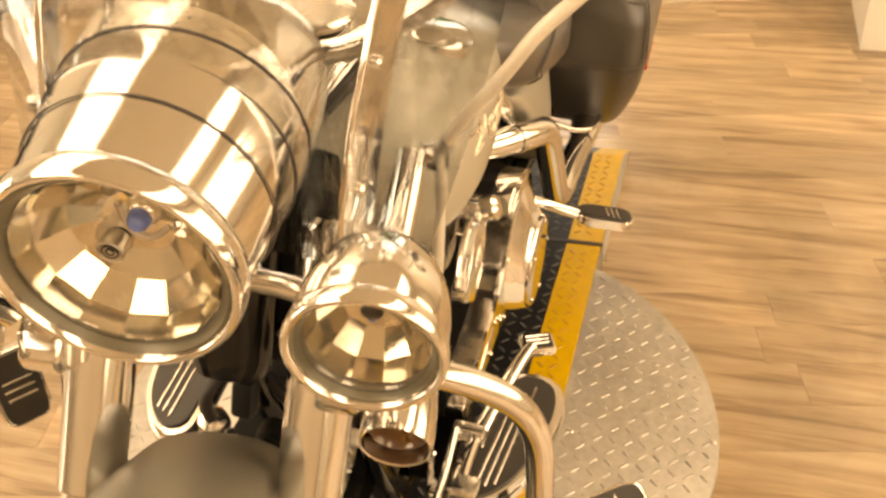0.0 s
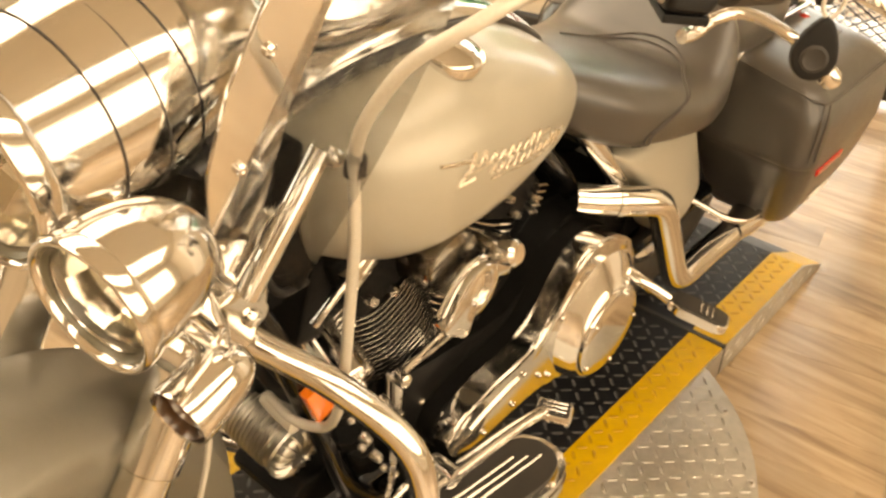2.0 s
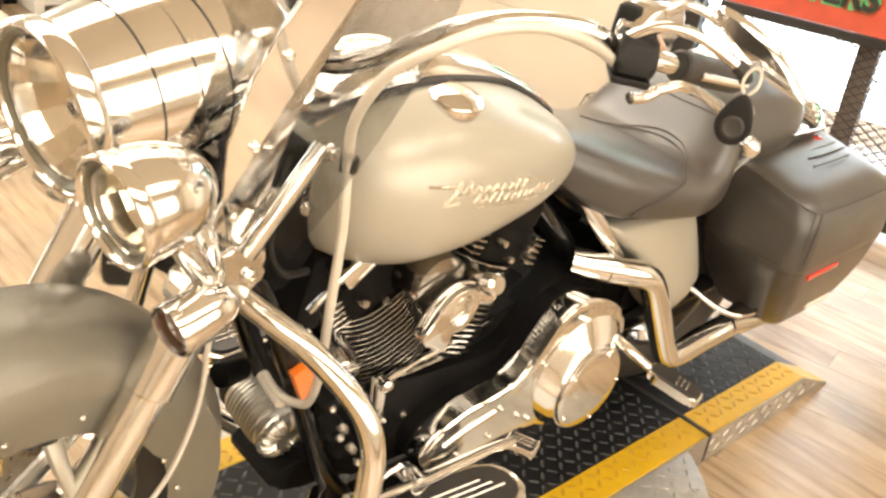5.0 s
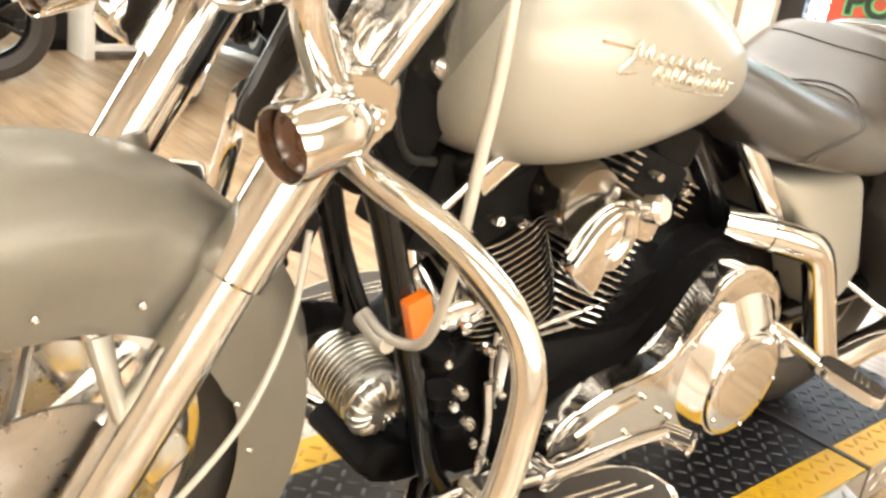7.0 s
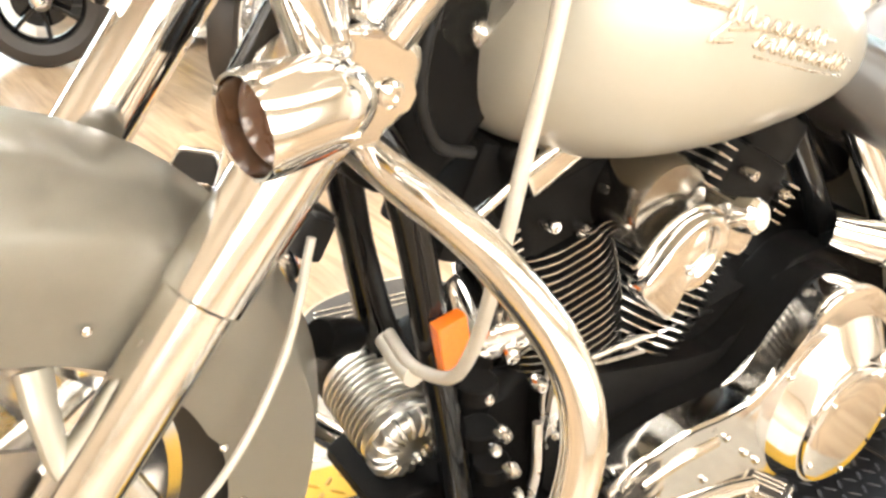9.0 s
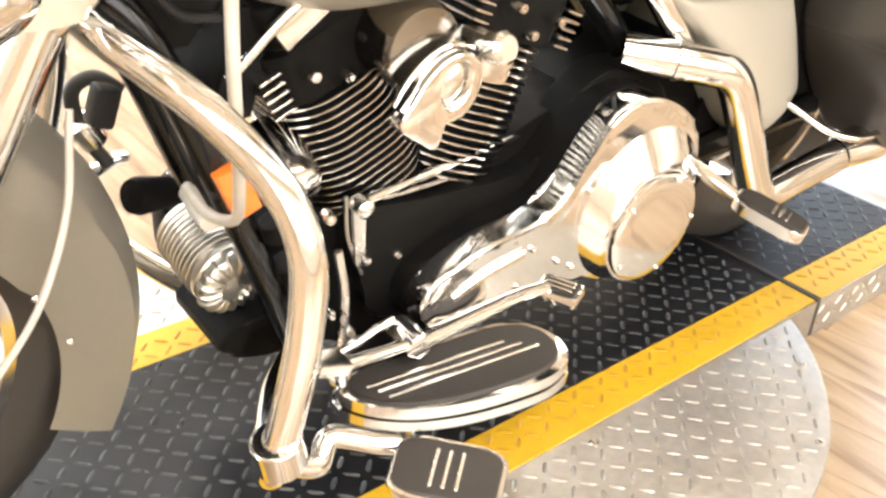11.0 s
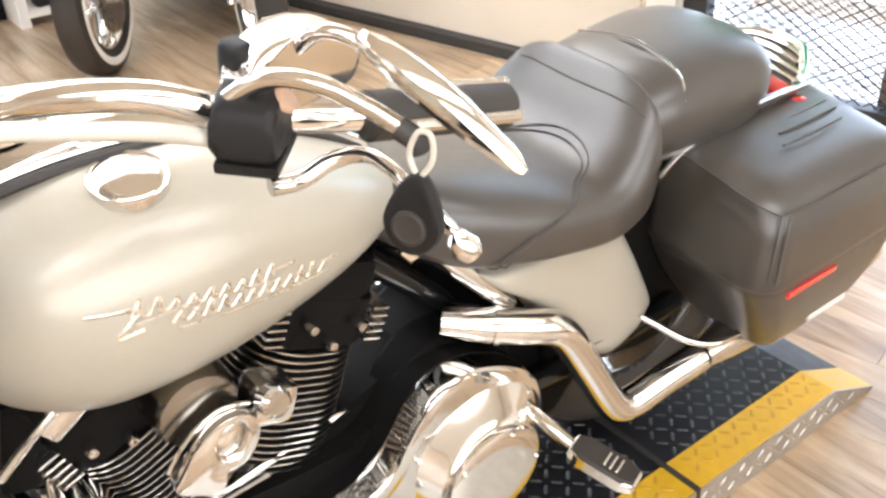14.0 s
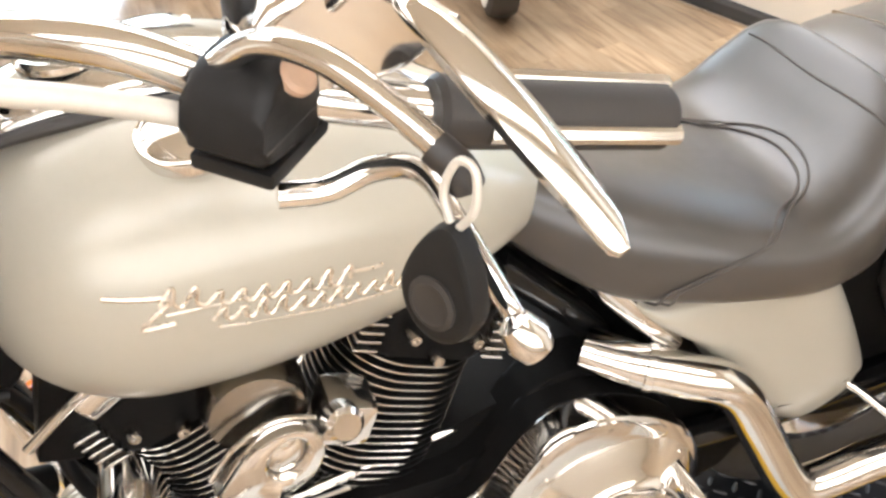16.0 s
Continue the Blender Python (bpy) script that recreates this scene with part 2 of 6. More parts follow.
def prism(outline, lo, hi, plane="xz", bevel=0.0, seg=2):
    """A plate: an outline in a plane, from lo to hi across it."""
    def at(a, b, c):
        return (a, c, b) if plane == "xz" else (a, b, c) if plane == "xy" else (c, a, b)
    bm = bmesh.new()
    lower = [bm.verts.new(at(a, b, lo)) for a, b in outline]
    upper = [bm.verts.new(at(a, b, hi)) for a, b in outline]
    n = len(outline)
    bm.faces.new(lower[::-1])
    bm.faces.new(upper)
    rim = [bm.faces.new((lower[i], lower[(i + 1) % n], upper[(i + 1) % n], upper[i])) for i in range(n)]
    if bevel:
        es = [e for v in (lower, upper) for i in range(n) for e in [bm.edges.get((v[i], v[(i + 1) % n]))]]
        bmesh.ops.bevel(bm, geom=es, offset=bevel, segments=seg, profile=0.6, affect="EDGES", clamp_overlap=True)
    return bm


def curve2(pts, steps=5, closed=True):
    """A smooth outline through corner points."""
    p = [Vector((*q, 0)) for q in pts]
    n = len(p)
    out = []
    for i in range(n):
        a, b, c, d = p[(i - 1) % n], p[i], p[(i + 1) % n], p[(i + 2) % n]
        for k in range(steps):
            t = k / steps
            q = 0.5 * (2 * b + (c - a) * t + (2 * a - 5 * b + 4 * c - d) * t * t + (3 * b - 3 * c + d - a) * t**3)
            out.append((q.x, q.y))
    return out


def egg(x, w, top, low, n=28, power=2.5, belly=0.5, mid=0.0):
    """A rounded cross-section at x: half width w, from low to top, widest at belly of its height."""
    zc = low + (top - low) * belly
    ring = []
    for k in range(n):
        a = 2 * math.pi * k / n
        c, s = math.cos(a), math.sin(a)
        y = math.copysign(abs(c) ** (2 / power), c) * w + mid
        z = zc + math.copysign(abs(s) ** (2 / power), s) * ((top - zc) if s > 0 else (zc - low))
        ring.append(Vector((x, y, z)))
    return ring


def between(rows, steps=4):
    """Rows of numbers, made denser by a smooth curve through them."""
    rows = np.array(rows, float)
    out = []
    ext = np.vstack([2 * rows[0] - rows[1], rows, 2 * rows[-1] - rows[-2]])
    for i in range(1, len(ext) - 2):
        a, b, c, d = ext[i - 1 : i + 3]
        for k in range(steps):
            t = k / steps
            out.append(0.5 * (2 * b + (c - a) * t + (2 * a - 5 * b + 4 * c - d) * t * t + (3 * b - 3 * c + d - a) * t**3))
    return out + [rows[-1]]


def bolt(at, axis, r, parent, material=None, h=0.006):
    return part("bolt", lathe([(0, r), (h * 0.6, r), (h, r * 0.7), (h, r * 0.4), (h * 0.7, r * 0.38), (h * 0.7, 0)], at, axis, 10), material or CHROME, parent)

# ---- room ----
WM = Matrix.Translation((1.70, 0, 0)) @ Matrix.Rotation(math.atan2(0.977, -0.215), 4, "Z")


def setting(name, bm, material, label, category, sharp=38):
    return tagged(link_mesh(name, bm, material, sharp), label, category, kind="structure")


def wall_box(s0, s1, d0, d1, z0, z1, bevel=0.0):
    """A block in the rear wall: along it, from d0 inside to d1 outside, and up."""
    bm = box(((s0 + s1) / 2, -(d0 + d1) / 2, (z0 + z1) / 2), (s1 - s0, d1 - d0, z1 - z0), bevel)
    bm.transform(WM)
    return bm


setting("floor", box((-1.0, 1.5, -0.06), (9.6, 12, 0.1)), JOINT, "dark bed under the wooden plank floor", "floor")
setting("ceiling", box((-1.2, 1.5, 3.3), (10.0, 12.4, 0.1)), CEIL, "plain cream painted ceiling", "ceiling")
setting("wall_east", wall_box(-4.2, -0.19, 0, 0.16, -0.01, 3.25), WALL, "cream painted plain wall beside the window", "wall")
setting("wall_east_lintel", wall_box(-0.19, 4.4, 0, 0.16, 2.45, 3.25), WALL, "cream painted wall above window and door", "wall")
setting("wall_east_end", wall_box(4.4, 8.5, 0, 0.16, -0.01, 3.25), WALL, "cream painted plain wall beyond the door", "wall")
setting("wall_west", box((-5.9, 1.5, 1.62), (0.16, 12, 3.26)), TAUPE, "unseen plain wall, made taupe to darken the chrome reflections", "wall")
setting("wall_south", box((-5.4, -3.6, 1.62), (0.9, 0.16, 3.26)), WALL, "cream painted plain wall", "wall")
setting("wall_south_end", box((2.6, -3.6, 1.62), (1.6, 0.16, 3.26)), WALL, "cream painted plain wall", "wall")
setting("wall_south_sill", box((-1.58, -3.6, 0.4), (6.76, 0.16, 0.82)), WALL, "cream wall under the long window", "wall")
setting("wall_south_lintel", box((-1.58, -3.6, 2.97), (6.76, 0.16, 0.56)), WALL, "cream wall above the long window", "wall")
south_window = thing("window_3", (-1.58, -3.6, 0.8), "long shop window with pale frame posts", "window", kind="structure")
for wx in (-4.9, 1.75):
    part("window_frame", box((wx, -3.58, 1.75), (0.07, 0.08, 1.9), 0.004), WHITE, south_window)
setting("backdrop_south", box((-1.58, -4.2, 1.9), (9.0, 0.02, 3.4)), glow("south_daylight", (1.0, 0.97, 0.9), 4.6), "bright daylight outside the long window", "backdrop")
setting("wall_north", box((-4.9, 6.9, 1.62), (2.0, 0.16, 3.26)), WALL, "cream painted plain wall", "wall")
setting("wall_north_end", box((2.4, 6.9, 1.62), (2.2, 0.16, 3.26)), WALL, "cream painted plain wall", "wall")
setting("wall_north_sill", box((-1.3, 6.9, 0.2), (5.2, 0.16, 0.42)), WALL, "cream wall under the shop window", "wall")
setting("wall_north_lintel", box((-1.3, 6.9, 3.17), (5.2, 0.16, 0.18)), WALL, "cream wall above the shop window", "wall")
north_window = thing("window_2", (-1.3, 6.9, 0.4), "wide shop window with dark frame", "window", kind="structure")
for wx in (-3.85, -2.6, -1.3, 0.0, 1.25):
    part("window_frame", box((wx, 6.88, 1.745), (0.06, 0.08, 2.67), 0.004), DARK_FRAME, north_window)
setting("pillar", wall_box(1.075, 1.195, -0.05, 0.16, -0.01, 2.46, 0.004), WHITE, "white painted pillar between window and shutter door", "pillar")
setting("wall_partition", box((1.80, -1.39, 1.2), (0.76, 0.76, 2.4), 0.004), WHITE, "white painted wall projection", "wall")

window = thing("window_1", WM @ Vector((0.55, 0, 0)), "tall shop window behind black diamond mesh", "window", kind="structure")
for s0, s1, z0, z1 in ((-0.19, 1.074, 0.03, 0.14), (-0.19, 1.074, 2.37, 2.45), (-0.19, -0.13, 0.14, 2.37), (0.985, 1.074, 0.14, 2.37)):
    part("frame", wall_box(s0, s1, 0.0, 0.07, z0, z1, 0.003), DARK_FRAME, window, xf=Matrix())
part("mullion", wall_box(0.315, 0.395, 0.1, 0.16, 0.03, 2.45, 0.003), BROWN_POST, window, "brown painted post", xf=Matrix())


def lattice(s0, s1, z0, z1, step, w, d):
    bm = bmesh.new()
    for sign in (1, -1):
        k = s0 - 1.6 * (z1 - z0)
        while k < s1:
            pts = []
            for t in (0, 1):
                pts.append((k + t * (z1 - z0) * 1.6, (z0 if sign > 0 else z1) + sign * t * (z1 - z0)))
            (xa, za), (xb, zb) = pts
            t0, t1 = max(0, (s0 - xa) / (xb - xa)), min(1, (s1 - xa) / (xb - xa))
            if t1 > t0 + 0.005:
                p = Vector((xa + (xb - xa) * t0, -d, za + (zb - za) * t0))
                q = Vector((xa + (xb - xa) * t1, -d, za + (zb - za) * t1))
                u = (q - p).normalized()
                v = Vector((-u.z, 0, u.x)) * w / 2
                n = Vector((0, w / 2, 0))
                lo = [bm.verts.new(p + o) for o in (v + n, v - n, -v - n, -v + n)]
                hi = [bm.verts.new(q + o) for o in (v + n, v - n, -v - n, -v + n)]
                for i in range(4):
                    bm.faces.new((lo[i], lo[(i + 1) % 4], hi[(i + 1) % 4], hi[i]))
            k += step
    bm.transform(WM)
    return bm


part("mesh_screen", lattice(-0.13, 0.985, 0.14, 2.37, 0.055, 0.0042, 0.03), DARK_FRAME, window, "black expanded metal mesh", xf=Matrix())
part("outer_screen", lattice(-0.13, 0.985, 0.14, 2.37, 0.03, 0.0022, 0.155), DARK_FRAME, window, "fine dark outer mesh", xf=Matrix())

shutter = thing("door_1", WM @ Vector((2.9, 0, 0)), "cream sectional shutter door, shut down", "door", kind="structure")
for k in range(6):
    part("panel", wall_box(1.20, 4.39, 0.06, 0.1, 0.055 + k * 0.4, 0.45 + k * 0.4, 0.004), WALL, shutter, xf=Matrix())
part("seal", wall_box(1.20, 4.39, 0.02, 0.1, 0.0, 0.05, 0.008), RUBBER, shutter, "black rubber floor seal", xf=Matrix())
part("sill", wall_box(1.20, 4.39, -0.012, 0.018, 0.0, 0.018, 0.004), CHROME_SOFT, shutter, "bright metal floor strip", xf=Matrix())
part("track", wall_box(1.20, 1.23, -0.02, 0.06, 0.0, 2.4, 0.003), CHROME_SOFT, shutter, "galvanised guide rail", xf=Matrix())
part("hinge", wall_box(1.25, 1.31, 0.03, 0.06, 0.40, 0.50, 0.004), DARK_FRAME, shutter, "dark steel hinge", xf=Matrix())

OUTSIDE = glow("outside_light", (0.78, 0.89, 1.0), 12.0)
bm = box((0.5, 1.6, 1.3), (6.0, 0.02, 4.6))
bm.transform(WM @ Matrix.Diagonal((1, -1, 1, 1)))
setting("backdrop", bm, OUTSIDE, "bright overcast daylight outside the window", "backdrop")

setting("backdrop_north", box((-1.3, 7.6, 1.9), (8.0, 0.02, 3.8)), glow("north_daylight", (0.84, 0.95, 0.98), 10.0), "cool daylight outside the shop window", "backdrop")
banner = thing("banner", WM @ Vector((0.56, 0, 0.8)), "red and green printed advertising banner hung in the window", "banner")
for nm, z0, z1, m_, lab in (("red_field", 0.73, 1.0, POSTER_RED, "red printed field"), ("green_field", 1.0005, 1.7, POSTER_GREEN, "bright green printed field")):
    bm = box((0.565, 0.012, (z0 + z1) / 2), (0.66, 0.006, z1 - z0))
    bm.transform(WM)
    part(nm, bm, m_, banner, lab, xf=Matrix())
part("rail", wall_box(0.22, 0.91, -0.025, 0.035, 0.69, 0.728, 0.004), DARK_FRAME, banner, "black bottom rail", xf=Matrix())
for k, (s0, s1, w0, w1) in enumerate(((0.82, 0.75, 0.05, 0.09), (0.68, 0.72, 0.04, 0.10), (0.54, 0.60, 0.05, 0.08), (0.48, 0.40, 0.04, 0.09), (0.36, 0.31, 0.05, 0.07))):
    ol = curve2([(s0 - w0 / 2, 1.06), (s0 + w0 / 2, 1.055), (s1 + w1 / 2, 1.25), (s1 + w1 * 0.4, 1.5), (s1 - w1 * 0.4, 1.5), (s1 - w1 / 2, 1.27)], 4)
    bm = prism(ol, 0.016, 0.0175, "xz")
    bm.transform(WM)
    part("dark_print", bm, POSTER_DARK, banner, "dark printed shape", xf=Matrix())


def letters(text, size, m, material, name, parent=None, depth=0.002, bold=0.004):
    cu = bpy.data.curves.new(name, "FONT")
    cu.body, cu.size, cu.extrude, cu.align_x, cu.offset = text, size, depth, "CENTER", bold
    ob = bpy.data.objects.new(name, cu)
    dg = bpy.context.evaluated_depsgraph_get()
    scene.collection.objects.link(ob)
    dg.update()
    me = bpy.data.meshes.new_from_object(ob.evaluated_get(dg))
    bpy.data.objects.remove(ob)
    bm = bmesh.new()
    bm.from_mesh(me)
    return part(name, bm, material, parent, xf=m)


FACE_IN = WM @ Matrix.Rotation(radians(180), 4, "Z") @ Matrix.Rotation(radians(90), 4, "X")
letters("POWERS", 0.125, FACE_IN @ Matrix.Translation((-0.595, 0.812, 0.018)), POSTER_GREEN, "letter_outline", banner, bold=0.011)
letters("POWERS", 0.125, FACE_IN @ Matrix.Translation((-0.595, 0.812, 0.0215)), POSTER_DARK, "lettering", banner)

# ceiling lamps, all out of view; third row added to light the seat's rear rise
LAMP = glow("lamp_diffuser", (1.0, 0.95, 0.87), 10.4)
first_lamp = None
for ly in (-2.15, 1.35, 2.34):
    for k in range(5):
        lx = -4.5 + 1.27 * k
        if first_lamp is None:
            first_lamp = thing("ceiling_lamp", (lx, ly, 3.2), "unseen long flat white fluorescent ceiling lamp, switched on", "lamp", "ceiling lamps")
            part("housing", box((lx, ly, 3.215), (1.26, 0.98, 0.07), 0.008), WHITE, first_lamp)
            part("diffuser", box((lx, ly, 3.17), (1.255, 0.9, 0.018), 0.004), LAMP, first_lamp)
        else:
            copy_thing(first_lamp, Matrix.Translation((lx, ly, 3.2)))

# ---- turntable and ramp ----
TOP, HALF, BAND = 0.085, 0.302, 0.084
JX = -0.046                                  # joint between turntable deck and end ramp
TX, TR = -0.666, 0.614
turntable = thing("turntable", (TX, 0, 0), "round tread-plate turntable of bare metal on the floor", "turntable")
part("disc", lathe([(0, 0.0), (0, TR - 0.026), (0.02, TR - 0.005), (0.072, TR), (0.079, TR - 0.002), (0.081, TR - 0.007), (0.081, 0.0)], (TX, 0, 0), (0, 0, 1), 128), PLATE, turntable, xf=Matrix(), sharp=25)
for bx, by in ((-0.672, -0.33), (-0.386, -0.53), (-0.99, 0.33), (-0.64, -0.60), (-0.24, -0.40)):
    bolt((bx, by, 0.081), (0, 0, 1), 0.008, turntable, STEEL, 0.003)

platform = thing("ramp_platform", (-0.9, 0, 0), "black tread-plate ramp with yellow edge bands under the motorcycle", "ramp")
X0, X1, X2 = -2.05, 0.40, 0.565
XL, XR = JX - 0.006, JX + 0.006


def deck(x0, x1, y0, y1, z0=0.0815):
    return box(((x0 + x1) / 2, (y0 + y1) / 2, (z0 + TOP) / 2), (x1 - x0, y1 - y0, TOP - z0), 0.001, seg=1)


part("deck", deck(X0, XL, -HALF + BAND, HALF - BAND), PLATE_BLACK, platform, xf=Matrix())
part("deck", deck(XR, X1, -HALF + BAND, HALF - BAND, 0.01), PLATE_BLACK, platform, xf=Matrix())
for sy in (-1, 1):
    y0, y1 = sorted((sy * HALF, sy * (HALF - BAND)))
    part("edge_band", deck(X0, XL, y0, y1), PLATE_YELLOW, platform, "yellow painted edge band", xf=Matrix())
    part("edge_band", deck(XR, X1, y0, y1, 0.01), PLATE_YELLOW, platform, "yellow painted edge band", xf=Matrix())
    bm = prism([(X1 - 0.001, TOP), (X2, 0.006), (X2, 0.0), (X1 - 0.001, 0.0)], y0, y1, "xz", 0.001, 1)
    part("end_slope", bm, PLATE_YELLOW, platform, "yellow painted end slope", xf=Matrix())
    ys = sy * (HALF + 0.001)
    part("side_plate", prism([(XR, 0.002), (XR, TOP - 0.002), (X1, TOP - 0.002), (X2, 0.006), (X2, 0.0)], min(ys, ys + sy * 0.003), max(ys, ys + sy * 0.003), "xz"), PLATE, platform, "bare metal tread-plate side", xf=Matrix())
    part("side_plate", prism([(-0.25, 0.002), (-0.25, TOP - 0.002), (XL, TOP - 0.002), (XL, 0.002)], min(ys, ys + sy * 0.003), max(ys, ys + sy * 0.003), "xz"), PLATE, platform, "bare metal tread-plate side", xf=Matrix())
part("joint_strip", box((JX, 0, 0.046), (0.0125, 2 * HALF + 0.008, 0.083)), RUBBER, platform, "black rubber joint strip", xf=Matrix())
part("end_slope", prism([(X1 - 0.001, TOP), (X2, 0.006), (X2, 0.0), (X1 - 0.001, 0.0)], -HALF + BAND + 0.0005, HALF - BAND - 0.0005, "xz", 0.001, 1), PLATE_BLACK, platform, xf=Matrix())

# ---- the motorcycle ----
BIKE = Matrix.Translation((0, 0, TOP)) @ Matrix.Rotation(radians(3.5), 4, "X")
AX = Vector((-1.36, 0, 0.665))
AXD = Vector((math.sin(radians(26)), 0, math.cos(radians(26))))
FRONT = BIKE @ Matrix.Translation(AX) @ Matrix.Rotation(radians(10), 4, AXD) @ Matrix.Translation(-AX)
bike = thing("motorcycle", (-0.76, 0, TOP), "pearl silver touring motorcycle with chrome trim and black leather bags", "motorcycle")

# front end, turned a little to its left
XF = FRONT
AXLE = Vector((-1.585, 0, 0.322))
RAKE = Vector((0.5, 0, 0.866))


def wheel(at, parent, width=0.13, r=0.322, rim_r=0.215):
    whl = part("front_wheel" if at.x < -1 else "rear_wheel", lathe([(-0.05, 0.028), (-0.05, 0.04), (-0.02, 0.05), (0.02, 0.05), (0.05, 0.04), (0.05, 0.028)], at, (0, 1, 0), 24), CHROME_SOFT, parent)
    w = width / 2
    part("tyre", lathe([(-w * 0.7, rim_r), (-w * 0.95, rim_r + 0.03), (-w, rim_r + 0.065), (-w * 0.75, r - 0.012), (-w * 0.3, r), (w * 0.3, r), (w * 0.75, r - 0.012), (w, rim_r + 0.065), (w * 0.95, rim_r + 0.03), (w * 0.7, rim_r)], at, (0, 1, 0), 64, caps=False), RUBBER, whl, "black rubber tyre")
    part("rim", lathe([(-w * 0.72, rim_r + 0.004), (-w * 0.72, rim_r - 0.012), (-w * 0.4, rim_r - 0.03), (w * 0.4, rim_r - 0.03), (w * 0.72, rim_r - 0.012), (w * 0.72, rim_r + 0.004)], at, (0, 1, 0), 64, caps=False), CHROME, whl, "chrome rim")
    for k in range(9):
        a = 2 * math.pi * k / 9
        d = Vector((math.cos(a), 0, math.sin(a)))
        part("spoke", sweep([at + d * 0.045, at + d * (rim_r - 0.025)], (0.016, 0.012), 8, flat=0.6), CHROME_SOFT, whl)
    return whl


fw = wheel(AXLE, bike)
for sy in (-1, 1):
    disc = part("brake_disc", lathe([(-0.0025, 0.06), (-0.0025, 0.145), (0.0025, 0.145), (0.0025, 0.06)], AXLE + Vector((0, sy * 0.078, 0)), (0, 1, 0), 48), STEEL, bike, "steel brake disc")
    part("caliper", box(AXLE + Vector((0.115, sy * 0.085, 0.075)), (0.06, 0.05, 0.11), 0.012, Matrix.Rotation(radians(-30), 4, "Y")), CHROME_SOFT, bike, "chrome brake caliper")

# front fender: outer skin from arcs with deep rear skirt
fr = []
for k in range(33):
    a = radians(-31 + 171 * k / 32)            # from the rear low edge over the top to the front
    R = 0.376 + 0.006 * max(0, math.cos(a - radians(90))) ** 2
    c, s = math.cos(a), math.sin(a)
    depth = 0.125 + 0.03 * max(0, math.cos(a - radians(70))) - 0.02 * max(0, -math.cos(a))
    if a < radians(20):
        depth = 0.138 - 0.02 * (radians(20) - a) / radians(51)
    row = []
    for y, q in ((-0.086, depth), (-0.096, depth * 0.6), (-0.098, depth * 0.3), (-0.088, 0.035), (-0.062, 0.01), (-0.03, 0.001), (0, 0), (0.03, 0.001), (0.062, 0.01), (0.088, 0.035), (0.098, depth * 0.3), (0.096, depth * 0.6), (0.086, depth)):
        row.append(AXLE + Vector((c * (R - q), y, s * (R - q))))
    fr.append(row)
bm = bmesh.new()
rows = [[bm.verts.new(p) for p in r] for r in fr]
for a, b in zip(rows, rows[1:]):
    for i in range(len(a) - 1):
        bm.faces.new((a[i], a[i + 1], b[i + 1], b[i]))
bmesh.ops.solidify(bm, geom=bm.faces[:], thickness=0.004)
fender = part("front_fender", bm, PAINT, bike, "pearl silver deep front fender", sharp=50)
for x, z in ((-1.495, 0.57), (-1.60, 0.585), (-1.36, 0.40), (-1.33, 0.32)):
    bolt((x, -0.096, z), (0, -1, 0), 0.0045, fender, h=0.004)
part("mount_bracket", sweep([(-1.525, -0.075, 0.53), (-1.525, -0.096, 0.50), (-1.515, -0.11, 0.455), (-1.50, -0.118, 0.44)], (0.026, 0.012), 14, flat=0.5), PAINT, fender)

# fork legs
for sy in (-1, 1):
    y = sy * 0.118
    low = Vector((-1.582, y, 0.30))
    def along(d):
        return low + RAKE * d
    part("fork_slider", lathe([(0.0, 0.02), (0.01, 0.03), (0.06, 0.031), (0.28, 0.031), (0.335, 0.031), (0.34, 0.027)], low, RAKE, 28), CHROME_SOFT, bike, "polished fork slider")
    part("fork_cover", lathe([(0.335, 0.033), (0.338, 0.0355), (0.36, 0.0355), (0.60, 0.0375), (0.65, 0.0375), (0.66, 0.03)], low, RAKE, 32), CHROME, bike, "chrome fork cover tube")
    part("fork_cap", lathe([(-0.012, 0.01), (0.0, 0.02), (0.02, 0.022)], AXLE + Vector((0, sy * 0.15, 0)), (0, sy, 0), 16), CHROME, bike)

# headlamp nacelle and headlamp
HEAD = Vector((-1.462, 0.022, 0.952))
FWD = Vector((-0.99, 0, -0.10)).normalized()
side = Vector((0, 1, 0))
up = FWD.cross(side).normalized()
if up.z < 0:
    up = -up
nac = []
for d, rw, rh, lift in between(((0.0, 0.098, 0.098, 0), (0.03, 0.104, 0.103, 0.002), (0.07, 0.11, 0.107, 0.004), (0.12, 0.116, 0.109, 0.008), (0.17, 0.12, 0.106, 0.014), (0.22, 0.12, 0.098, 0.022), (0.27, 0.112, 0.08, 0.034), (0.30, 0.09, 0.055, 0.04)), 4):
    nac.append([HEAD - FWD * d + side * (rw * math.cos(a)) + up * (rh * math.sin(a) + lift) for a in (2 * math.pi * k / 48 for k in range(48))])
nacelle = part("headlamp_nacelle", loft(nac, False), CHROME, bike, "large chrome headlamp nacelle")
for d, r in ((0.075, 0.112), (0.125, 0.1175), (0.165, 0.1205)):
    ring = [HEAD - FWD * d + side * (r * math.cos(a)) + up * ((0.108 if d > 0.07 else 0.107) * math.sin(a) + (0.005 if d < 0.1 else 0.0085 if d < 0.14 else 0.013)) for a in (2 * math.pi * k / 48 for k in range(49))]
    part("seam", sweep(ring, 0.0009, 6, 1), ENGRAVE, nacelle, "dark panel seam")
part("headlamp_ring", lathe(between([(-0.012, 0.1), (-0.011, 0.106), (0.0, 0.1085), (0.012, 0.107), (0.018, 0.103), (0.017, 0.099), (0.010, 0.0955)], 4), HEAD, FWD, 56, caps=False), CHROME, nacelle, "chrome trim ring")
